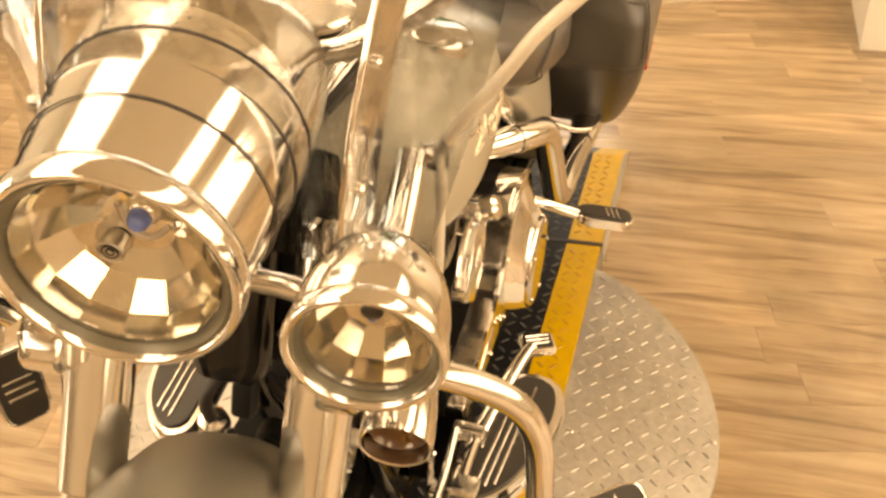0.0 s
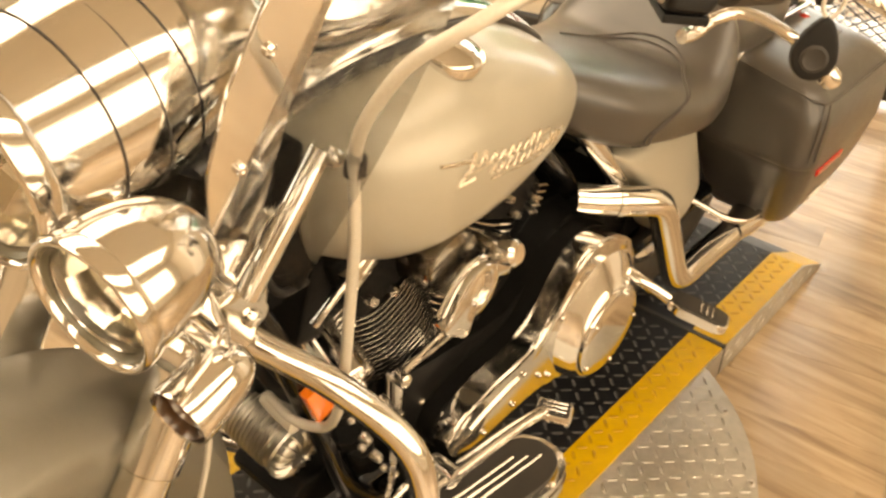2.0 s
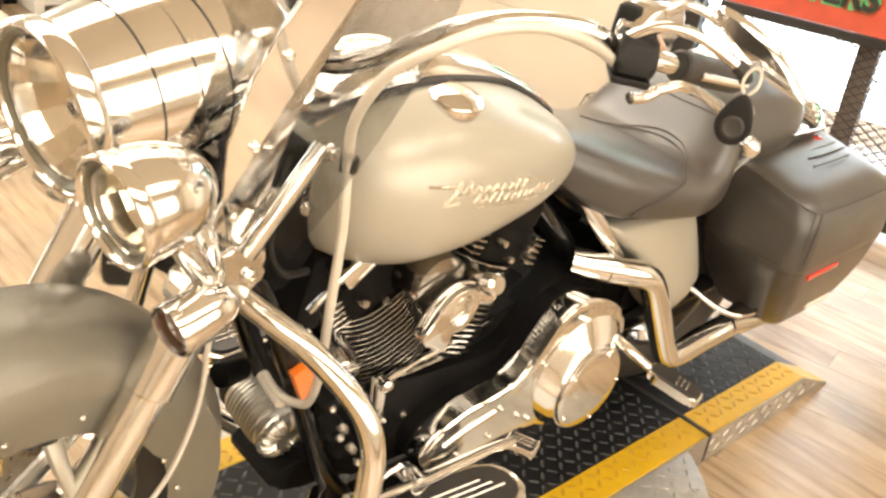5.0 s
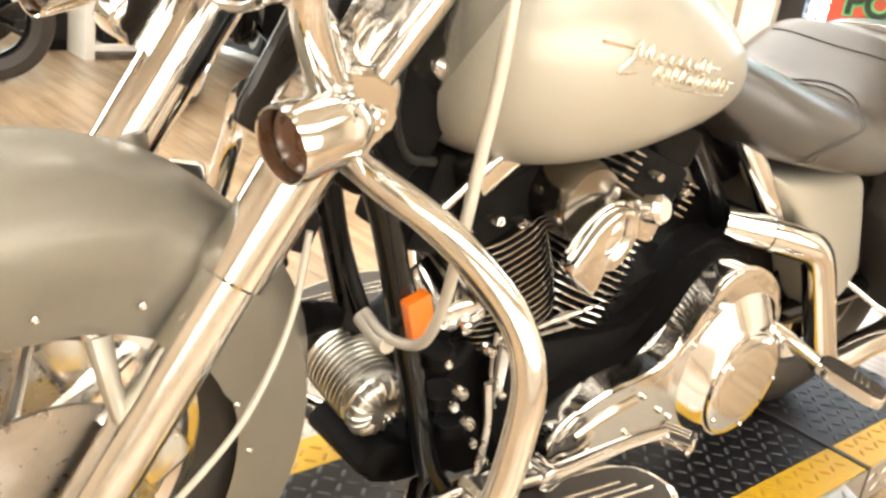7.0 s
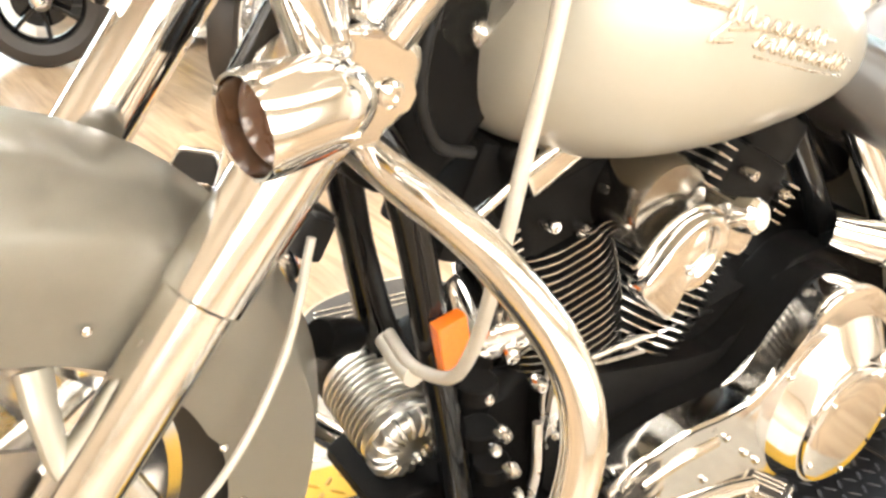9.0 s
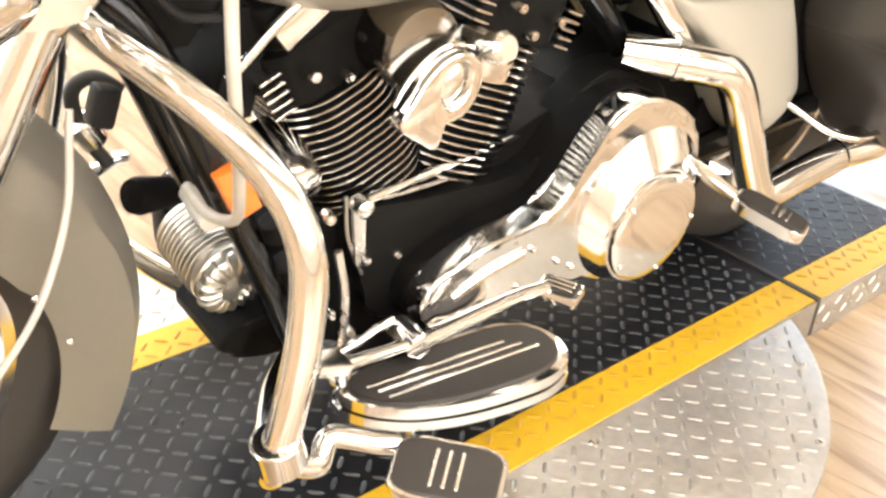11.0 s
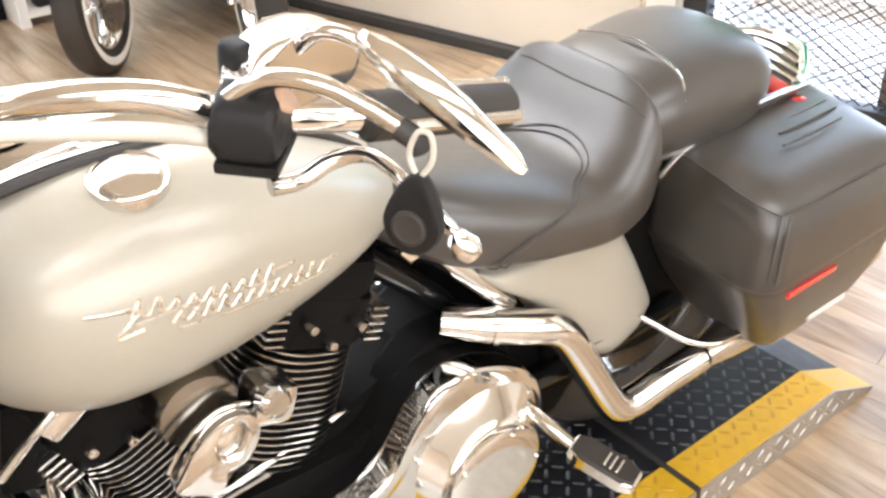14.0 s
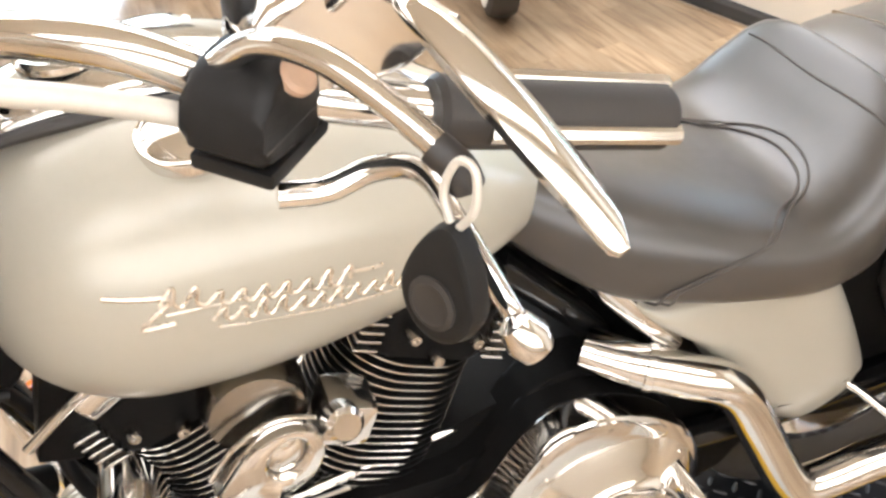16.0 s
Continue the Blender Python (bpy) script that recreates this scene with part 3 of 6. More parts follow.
part("headlamp_reflector", lathe([(0.003, 0.0875), (-0.018, 0.079), (-0.04, 0.058), (-0.052, 0.032), (-0.057, 0.001)], HEAD, FWD, 14, caps=False), REFLECTOR, nacelle, "faceted mirror reflector", sharp=4)
part("headlamp_gasket", lathe([(0.012, 0.0965), (0.013, 0.0945), (0.006, 0.0885), (0.001, 0.086)], HEAD, FWD, 56, caps=False), GASKET, nacelle, "dark lens gasket")
part("headlamp_bulb", lathe(between([(-0.056, 0.016), (-0.04, 0.0155), (-0.032, 0.013), (-0.029, 0.008), (-0.03, 0.0)], 3), HEAD - side * 0.012 + up * 0.026, FWD, 24), CHROME_SOFT, nacelle, "bulb shield")
part("bulb_cap", lathe(between([(-0.03, 0.010), (-0.022, 0.009), (-0.017, 0.005), (-0.016, 0.0)], 2), HEAD - side * 0.012 + up * 0.026, FWD, 18), BULB_BLUE, nacelle, "bluish bulb tip")
part("shield_bracket", sweep([HEAD - FWD * 0.036 + side * 0.008 + up * 0.034, HEAD - FWD * 0.03 - side * 0.002 + up * 0.012, HEAD - FWD * 0.03 - side * 0.020 + up * 0.006, HEAD - FWD * 0.036 - side * 0.032 + up * 0.014], 0.0032, 8), STEEL, nacelle, "curved shield bracket")
part("reflector_cup", lathe([(-0.052, 0.0125), (-0.036, 0.0125), (-0.034, 0.011), (-0.0355, 0.009), (-0.0355, 0.0)], HEAD + side * 0.024 - up * 0.024, FWD, 24), STEEL, nacelle, "round ringed reflector plate")
for r in (0.0035, 0.007):
    part("plate_ring", lathe([(-0.0357, r - 0.0008), (-0.0345, r - 0.0006), (-0.0345, r + 0.0006), (-0.0357, r + 0.0008)], HEAD + side * 0.024 - up * 0.024, FWD, 24, caps=False), ENGRAVE, nacelle, "dark ring")
part("reflector_cup", lathe([(-0.046, 0.008), (-0.036, 0.008), (-0.034, 0.006), (-0.036, 0.004), (-0.04, 0.0)], HEAD - side * 0.042 + up * 0.012, FWD, 18), CHROME_SOFT, nacelle, "small reflector cup")
part("headlamp_lens", lathe([(0.002, 0.0905), (0.009, 0.08), (0.016, 0.05), (0.019, 0.0), (0.022, 0.0), (0.019, 0.05), (0.012, 0.08), (0.005, 0.0905)], HEAD, FWD, 48, caps=False), LENS, nacelle, "clear glass lens").visible_shadow = False

# passing lamps and turn signals on a chrome bar
for sy in (-1, 1):
    c = Vector((-1.512, sy * 0.190, 0.950))
    lamp = part("passing_lamp", lathe(between([(0.004, 0.06), (-0.01, 0.0615), (-0.03, 0.061), (-0.055, 0.056), (-0.08, 0.045), (-0.098, 0.028), (-0.106, 0.01), (-0.1075, 0.0)], 5), c, FWD, 40, caps=False), CHROME, bike, "round chrome passing lamp")
    part("lamp_gasket", lathe([(0.010, 0.0565), (0.010, 0.0545), (0.003, 0.0505), (-0.004, 0.049)], c, FWD, 40, caps=False), GASKET, lamp, "dark lens gasket")
    part("lamp_ring", lathe(between([(0.0, 0.059), (-0.002, 0.063), (0.010, 0.0645), (0.016, 0.0615), (0.014, 0.057), (0.005, 0.0545)], 4), c, FWD, 40, caps=False), CHROME, lamp)
    part("reflector", lathe([(-0.003, 0.0505), (-0.022, 0.044), (-0.042, 0.028), (-0.051, 0.001)], c, FWD, 12, caps=False), REFLECTOR, lamp, "faceted mirror reflector", sharp=4)
    part("bulb", lathe([(-0.05, 0.0045), (-0.028, 0.0045), (-0.025, 0.003), (-0.024, 0.0)], c, FWD, 14), BULB_BLUE, lamp, "bluish bulb")
    part("bulb_cap", lathe([(-0.034, 0.0085), (-0.022, 0.009), (-0.020, 0.006), (-0.0195, 0.0)], c + up * 0.012, FWD, 18), BLACK_PLASTIC, lamp, "black bulb cap")
    part("lens", lathe([(0.001, 0.053), (0.007, 0.045), (0.012, 0.025), (0.013, 0.0), (0.016, 0.0), (0.015, 0.025), (0.01, 0.045), (0.004, 0.053)], c, FWD, 36, caps=False), LENS, lamp, "clear glass lens").visible_shadow = False
    part("lamp_mount", sweep([c - FWD * 0.075 + up * -0.045, c - FWD * 0.07 + up * -0.075, Vector((-1.39, sy * 0.178, 0.812))], (0.014, 0.018), 12), CHROME, bike)
    s = Vector((-1.460, sy * 0.212, 0.778))
    sig = part("turn_signal", lathe([(-0.028, 0.0315), (0.0, 0.0315), (0.001, 0.0335)] + [tuple(q) for q in between([(-0.003, 0.0345), (-0.02, 0.0345), (-0.06, 0.031), (-0.084, 0.02), (-0.093, 0.006), (-0.094, 0.0)], 4)], s, Vector((-0.98, 0, -0.18)), 32, caps=False), CHROME, bike, "bullet-shaped chrome turn signal")
    part("signal_lens", lathe(between([(-0.02, 0.0318), (-0.014, 0.028), (-0.009, 0.018), (-0.007, 0.0)], 3), s, Vector((-0.98, 0, -0.18)), 32), AMBER, sig, "dark amber lens")
    part("signal_stem", sweep([s + Vector((0.05, 0, 0.0)), s + Vector((0.075, -sy * 0.02, 0.03)), Vector((-1.345, sy * 0.15, 0.80))], 0.012, 12), CHROME, sig)
part("lamp_bar", sweep([(-1.385, -0.185, 0.82), (-1.37, -0.15, 0.845), (-1.355, -0.08, 0.86), (-1.355, 0.08, 0.86), (-1.37, 0.15, 0.845), (-1.385, 0.185, 0.82)], 0.013, 14, flat=1.2), CHROME, bike, "chrome lamp bar")
# side struts of the windscreen and the lower fork clamp cover
for sy in (-1, 1):
    part("fork_clamp", prism(curve2([(-1.405, 0.78), (-1.34, 0.82), (-1.28, 0.80), (-1.29, 0.745), (-1.33, 0.73), (-1.40, 0.745)]), sy * 0.147 - 0.022, sy * 0.147 + 0.022, "xz", 0.01, 3), CHROME, bike, "chrome fork clamp cover")
    bolt((-1.309, sy * 0.170, 0.770), (0, sy, 0), 0.011, bike, h=0.007)
    part("strut", sweep([(-1.315, sy * 0.168, 0.81), (-1.265, sy * 0.178, 0.89), (-1.224, sy * 0.182, 0.948)], (0.026, 0.022), 18, flat=0.55), CHROME, bike, "chrome windscreen strut")
    bolt((-1.225, sy * 0.194, 0.945), (0, sy, 0), 0.011, bike, h=0.012)
    tw = Matrix.Translation((-1.29, sy * 0.145, 0)) @ Matrix.Rotation(radians(sy * 13), 4, "Z") @ Matrix.Translation((1.29, -sy * 0.145, 0))
    bm = prism([(-1.336, 0.872), (-1.280, 0.848), (-1.265, 0.92), (-1.246, 0.997), (-1.206, 1.085), (-1.128, 1.243), (-1.091, 1.34), (-1.131, 1.35), (-1.203, 1.232), (-1.283, 1.097), (-1.315, 1.032), (-1.337, 0.95)], sy * 0.145 - 0.003, sy * 0.145 + 0.003, "xz", 0.0015)
    bm.transform(tw)
    brk = part("windscreen_bracket", bm, CHROME, bike, "tall flat chrome windscreen bracket")
    for x, z in ((-1.282, 0.94), (-1.302, 0.945), (-1.272, 1.062), (-1.18, 1.215)):
        bolt(tw @ Vector((x, sy * 0.148, z)), tw.to_3x3() @ Vector((0, sy, 0)), 0.007, brk)
# windscreen
ws = []
for i in range(17):
    t = i / 16
    row = []
    for k in range(21):
        u = -1 + 2 * k / 20
        w = 0.20 + 0.06 * math.sin(min(1, t * 1.6) * math.pi / 2)
        z = 0.80 + 0.62 * t + (0.13 * (1 - abs(u) ** 2.2)) * (1 - t) ** 2 - 0.05 * (abs(u) ** 3) * t
        x = -1.39 + 0.30 * t + 0.12 * u * u * (1 - 0.4 * t)
        row.append(Vector((x, u * w, z)))
    ws.append(row)
bm = bmesh.new()
rows = [[bm.verts.new(p) for p in r] for r in ws]
for a, b in zip(rows, rows[1:]):
    for i in range(len(a) - 1):
        bm.faces.new((a[i], a[i + 1], b[i + 1], b[i]))
bmesh.ops.solidify(bm, geom=bm.faces[:], thickness=0.004)
part("windscreen", bm, SHIELD, bike, "clear plastic touring windscreen").visible_shadow = False

# handlebar and controls
for sy in (-1, 1):
    part("handlebar", sweep([(-1.13, 0, 0.985), (-1.125, sy * 0.08, 0.992), (-1.118, sy * 0.16, 1.04), (-1.10, sy * 0.24, 1.105), (-1.065, sy * 0.31, 1.14), (-1.01, sy * 0.365, 1.145), (-0.95, sy * 0.395, 1.12), (-0.845, sy * 0.437, 1.097), (-0.71, sy * 0.462, 1.066)], 0.0135, 14), CHROME, bike, "wide pulled-back chrome handlebar")
    a, b = Vector((-0.862, sy * 0.437, 1.102)), Vector((-0.705, sy * 0.463, 1.065))
    d = (b - a).normalized()
    grip = part("grip", lathe([(0, 0.018), (0.004, 0.0215), (0.157, 0.0215), (0.162, 0.018), (0.162, 0.0)], a, d, 24), RUBBER, bike, "black rubber grip")
    gx, gy, gz = frame_of(d)
    for k in range(3):
        q = 2 * math.pi * k / 3 + 0.35
        o = (gx * math.cos(q) + gy * math.sin(q)) * 0.0195
        part("grip_band", sweep([a + o + d * 0.03, a + o + d * 0.161], 0.0065, 8), CHROME_SOFT, grip, "bright band")
    yaw = Matrix.Rotation(math.atan2(-sy * 0.35, 1.0), 4, "Z")
    sw = part("switch_housing", prism(curve2([(-0.03, -0.026), (0.022, -0.03), (0.03, -0.008), (0.022, 0.018), (0.004, 0.028), (-0.022, 0.022), (-0.032, 0.0)], 3), -0.022, 0.022, "xz", 0.008, 3), BLACK_PLASTIC, bike, "black switch housing", xf=FRONT @ Matrix.Translation((-0.950, sy * 0.412, 1.124)) @ Matrix.Rotation(math.atan2(sy * 0.75, -1.0) + math.pi, 4, "Z") @ Matrix.Translation((0, 0, 0.004)) @ Matrix.Diagonal((1.12, 1.12, 0.88, 1)))
    part("housing_ledge", box((-0.953, sy * 0.415, 1.098), (0.062, 0.05, 0.010), 0.003, Matrix.Rotation(math.atan2(sy * 0.75, -1.0) + math.pi, 4, "Z")), BLACK_PLASTIC, sw)
    part("housing_seam", box((-0.951, sy * 0.412, 1.116), (0.069, 0.051, 0.0014), 0.0003, Matrix.Rotation(math.atan2(sy * 0.75, -1.0) + math.pi, 4, "Z"), 1), ENGRAVE, sw)
    part("switch_button", lathe([(0, 0.0105), (0.004, 0.0105), (0.006, 0.008), (0.006, 0)], (-0.938, sy * 0.434, 1.143), (0.35, sy * 0.6, 0.75), 20), TAN, sw, "tan round button")
    part("fluid_box", box((-0.941, sy * 0.388, 1.152), (0.026, 0.034, 0.05), 0.011, seg=3), BLACK_PLASTIC, bike, "black clamp block")
    part("lever_perch", prism(curve2([(-0.045, -0.022), (0.035, -0.03), (0.055, 0.0), (0.03, 0.026), (-0.03, 0.03), (-0.055, 0.006)], 3), -0.02, 0.022, "xz", 0.008, 3), CHROME, bike, "chrome lever perch", xf=FRONT @ Matrix.Translation((-0.90, sy * 0.40, 1.150)))
    part("lever", sweep([(-0.952, sy * 0.428, 1.070), (-0.925, sy * 0.434, 1.068), (-0.90, sy * 0.444, 1.080), (-0.885, sy * 0.470, 1.090), (-0.888, sy * 0.518, 1.086), (-0.886, sy * 0.553, 1.070), (-0.884, sy * 0.565, 1.062)], (0.008, 0.006), 12, flat=0.8), CHROME, bike, "chrome hand lever")
    part("lever_ball", lathe([(-0.015, 0.002), (-0.011, 0.009), (0, 0.0125), (0.009, 0.0095), (0.0125, 0.002)], (-0.883, sy * 0.573, 1.056), (0.4, sy * 0.5, -0.7), 16), CHROME, bike, "chrome lever tip")
    part("cable_bar", sweep([(-0.972, sy * 0.40, 1.138), (-0.955, sy * 0.432, 1.166), (-0.938, sy * 0.466, 1.172), (-0.921, sy * 0.50, 1.162), (-0.907, sy * 0.532, 1.148)], (0.0078, 0.007), 12), CHROME, bike, "chrome control bar")
    part("bar_sleeve", sweep([(-0.911, sy * 0.526, 1.151), (-0.905, sy * 0.537, 1.144), (-0.902, sy * 0.541, 1.135)], 0.0088, 12), RUBBER, bike, "black rubber sleeve")
    part("mirror_stem", sweep([(-0.91, sy * 0.41, 1.165), (-0.90, sy * 0.44, 1.19), (-0.875, sy * 0.48, 1.178)], 0.0065, 10), CHROME, bike)
    m0, m1 = Vector((-0.905, sy * 0.478, 1.199)), Vector((-0.866, sy * 0.604, 1.129))
    ml = (m1 - m0).normalized()
    mw = Vector((0.75, 0.0, 0.5)).cross(ml).normalized()
    mn = ml.cross(mw).normalized()
    rings = []
    for o, sc in ((0.0, 0.86), (-0.003, 0.95), (0.0, 1.0), (0.006, 1.0), (0.012, 0.85), (0.016, 0.5)):
        ring = []
        for k in range(32):
            q = 2 * math.pi * k / 32
            c, s = math.cos(q), math.sin(q)
            ring.append((m0 + m1) / 2 + ml * (0.077 * sc * c) + mw * (0.024 * sc * s * (1 - 0.75 * max(0, c) ** 1.5)) + mn * o)
        rings.append(ring)
    part("mirror", loft(rings), CHROME, bike, "pointed teardrop chrome mirror")

# clutch cable hoses
part("clutch_cable", sweep([(-0.975, -0.405, 1.112), (-1.03, -0.403, 1.140), (-1.088, -0.40, 1.162), (-1.138, -0.385, 1.174), (-1.20, -0.358, 1.168), (-1.239, -0.328, 1.14), (-1.256, -0.29, 1.10), (-1.257, -0.265, 1.057), (-1.238, -0.235, 1.0), (-1.205, -0.21, 0.94)], 0.007, 12), BEIGE_HOSE, bike, "pale braided cable hose")
XF = BIKE
part("clutch_cable", sweep([(-1.172, -0.20, 0.93), (-1.165, -0.20, 0.82), (-1.165, -0.195, 0.70), (-1.16, -0.185, 0.60), (-1.15, -0.165, 0.515), (-1.14, -0.13, 0.455), (-1.15, -0.08, 0.44), (-1.15, -0.03, 0.45)], 0.007, 12), BEIGE_HOSE, bike, "pale braided cable hose")
part("cable_clip", lathe([(-0.011, 0.010), (-0.01, 0.0125), (0.01, 0.0125), (0.011, 0.010)], (-1.196, -0.205, 0.925), (0.1, 0.1, 1), 16), RUBBER, bike, "black cable clip", xf=FRONT)
part("brake_hose", sweep([(-1.30, -0.10, 0.61), (-1.325, -0.12, 0.51), (-1.375, -0.13, 0.41), (-1.44, -0.122, 0.325), (-1.462, -0.11, 0.30)], 0.0042, 10), BEIGE_HOSE, bike, "thin pale brake hose", xf=FRONT)
part("hose_fitting", lathe([(-0.012, 0.006), (-0.008, 0.011), (0.008, 0.011), (0.014, 0.006)], (-1.46, -0.11, 0.297), (0.3, 0.3, 1), 12), CHROME, bike, xf=FRONT)

# frame tubes
for sy in (-1, 1):
    part("down_tube", sweep([(-1.25, sy * 0.03, 0.72), (-1.19, sy * 0.065, 0.64), (-1.095, sy * 0.072, 0.38), (-1.02, sy * 0.08, 0.18), (-0.9, sy * 0.085, 0.13), (-0.35, sy * 0.09, 0.13)], 0.019, 14), BLACK_GLOSS, bike, "black frame tube")
part("steering_neck", lathe([(0, 0.04), (0.02, 0.045), (0.16, 0.045), (0.18, 0.04)], (-1.30, 0, 0.68), AXD, 24), BLACK_GLOSS, bike)
part("backbone", sweep([(-1.24, 0, 0.80), (-1.0, 0, 0.80), (-0.6, 0, 0.70), (-0.4, 0, 0.58)], 0.04, 14), BLACK_GLOSS, bike, "black frame backbone")
for sy in (-1, 1):
    part("frame_cover", sweep([(-0.575, sy * 0.09, 0.725), (-0.54, sy * 0.093, 0.69), (-0.50, sy * 0.103, 0.645), (-0.46, sy * 0.113, 0.60), (-0.425, sy * 0.117, 0.56), (-0.39, sy * 0.119, 0.52)], 0.0145, 14, flat=1.4), CHROME, bike, "chrome frame cover")
    part("rear_frame", sweep([(-0.60, sy * 0.055, 0.66), (-0.45, sy * 0.06, 0.50), (-0.38, sy * 0.08, 0.35), (-0.35, sy * 0.09, 0.13)], 0.02, 12), BLACK_GLOSS, bike, "black frame tube")

# fuel tank
TANK = [(-1.122, 0.05, 0.835, 0.735), (-1.105, 0.105, 0.872, 0.69), (-1.06, 0.160, 0.915, 0.662), (-1.0, 0.192, 0.938, 0.648), (-0.93, 0.200, 0.946, 0.646), (-0.85, 0.196, 0.938, 0.652), (-0.76, 0.180, 0.913, 0.666), (-0.68, 0.158, 0.878, 0.684), (-0.61, 0.125, 0.838, 0.704), (-0.565, 0.09, 0.806, 0.72), (-0.54, 0.05, 0.785, 0.735), (-0.532, 0.02, 0.772, 0.745)]
rows = between(TANK, 4)
tank = part("fuel_tank", loft([egg(x, w, t, l, 40, 2.35, 0.47) for x, w, t, l in rows]), PAINT, bike, "pearl silver teardrop fuel tank", sharp=60)
for sy in (-1, 1):
    part("filler_cap", lathe([(-0.01, 0.042), (0.0, 0.042), (0.003, 0.041), (0.002, 0.038), (0.004, 0.036), (0.0075, 0.028), (0.0095, 0.012), (0.01, 0.0)], (-0.912, sy * 0.112, 0.929), (0, sy * 0.22, 0.97), 36), CHROME, tank, "round chrome filler cap")
rows = between([(-1.10, 0.03, 0.905, 0.86), (-1.05, 0.055, 0.95, 0.89), (-0.95, 0.064, 0.972, 0.90), (-0.85, 0.058, 0.963, 0.89), (-0.74, 0.042, 0.928, 0.86), (-0.64, 0.03, 0.876, 0.81), (-0.56, 0.018, 0.822, 0.77)], 3)
console = part("dash_console", loft([egg(x, w, t, l, 24, 2.6) for x, w, t, l in rows]), CHROME, tank, "chrome dash console")
part("gauge", lathe([(0, 0.046), (0.006, 0.046), (0.010, 0.042), (0.009, 0.038), (0.006, 0.036), (0.006, 0.0)], (-0.99, 0.006, 0.965), (-0.1, 0, 1), 32), CHROME_SOFT, console, "round bright gauge")
part("console_trim", sweep([(-1.115, -0.03, 0.893), (-1.05, -0.062, 0.927), (-0.95, -0.072, 0.940), (-0.85, -0.066, 0.932), (-0.74, -0.05, 0.907), (-0.64, -0.036, 0.857), (-0.565, -0.024, 0.803)], 0.0065, 8), RUBBER, console, "black rubber edge")


def tank_y(x, z):
    w, t, l = (float(np.interp(x, [r[0] for r in rows_t], [r[i] for r in rows_t])) for i in (1, 2, 3))
    zc = l + (t - l) * 0.47
    q = (z - zc) / ((t - zc) if z > zc else (zc - l))
    return -w * max(0.0, 1 - min(1, abs(q)) ** 2.35) ** (1 / 2.35)


rows_t = between(TANK, 4)
# raised chrome emblem: two rows of slanted strokes between long flashes
def emblem(pts, r=0.0017):
    part("emblem_stroke", sweep([(a, tank_y(a, b) - 0.0005, b) for a, b in pts], r, 6, 3), EMBLEM, tank, "raised tan metal emblem piece")


for row, (xa, za, xb, zb, n) in enumerate(((-0.965, 0.829, -0.795, 0.801, 9), (-0.925, 0.806, -0.722, 0.772, 12))):
    pitch = (xb - xa) / n
    line = []
    for k in range(n):
        f = k / n
        x, z = xa + (xb - xa) * f, za + (zb - za) * f
        h = (0.013, 0.009, 0.008, 0.0125, 0.008, 0.0095, 0.008)[(k * 3 + row) % 7]
        line += [(x, z - 0.005), (x + pitch * 0.55, z - 0.005 + h), (x + pitch * 0.75, z - 0.0055 + h), (x + pitch * 0.62, z - 0.0045)]
    emblem(line, 0.0021)
    emblem([(x + 0.004, z - 0.009) for x, z in (line[0], line[len(line) // 2], line[-1])], 0.0012)
emblem([(-1.006, 0.836), (-0.985, 0.834), (-0.955, 0.829), (-0.968, 0.817), (-0.982, 0.805), (-0.955, 0.806)], 0.0024)
emblem([(-0.80, 0.806), (-0.785, 0.803), (-0.77, 0.801)], 0.0018)
emblem([(-0.735, 0.781), (-0.72, 0.778), (-0.71, 0.777)], 0.0018)

# seats
seat_rows = between([(-0.635, 0.055, 0.797, 0.745), (-0.58, 0.115, 0.795, 0.69), (-0.5, 0.163, 0.779, 0.642), (-0.4, 0.189, 0.751, 0.622), (-0.32, 0.2, 0.729, 0.612), (-0.26, 0.204, 0.720, 0.606), (-0.21, 0.2, 0.735, 0.606), (-0.165, 0.192, 0.782, 0.615), (-0.13, 0.172, 0.818, 0.645), (-0.112, 0.13, 0.808, 0.68)], 6)


def seat_ring(x, w, top, low):
    """A cross-section with a dished middle between the raised rims."""
    ring = egg(x, w, top, low, 56, 3.0, 0.3)
    zc = low + (top - low) * 0.3
    for p in ring:
        if p.z < zc:
            q = (zc - p.z) / (zc - low)
            p.y = math.copysign(w * (1 - q**5) ** 0.35, p.y) if q < 0.999 else p.y
    dip = 0.012 * math.exp(-(((x + 0.23) / 0.08) ** 2))
    for p in ring:
        if p.z > low + (top - low) * 0.6:
            p.z -= dip * max(0.0, 1 - (p.y / (0.92 * w)) ** 2) ** 2
    return ring


seat = part("rider_seat", loft([seat_ring(*q) for q in seat_rows]), LEATHER, bike, "black leather dished rider seat", sharp=60)


def on_seat(x, y, z=None):
    """The point of the seat's skin above (x, y), or on its left flank at the height z."""
    ring = seat_ring(x, *(float(np.interp(x, [r[0] for r in seat_rows], [r[i] for r in seat_rows])) for i in (1, 2, 3)))
    top = sorted((p for p in ring[1:28]), key=lambda p: p.y)
    if z is None:
        return Vector((x, y, float(np.interp(y, [p.y for p in top], [p.z for p in top])) + 0.0018))
    left = sorted((p for p in ring[15:42]), key=lambda p: p.z)
    return Vector((x, float(np.interp(z, [p.z for p in left], [p.y for p in left])) - 0.0018, z))


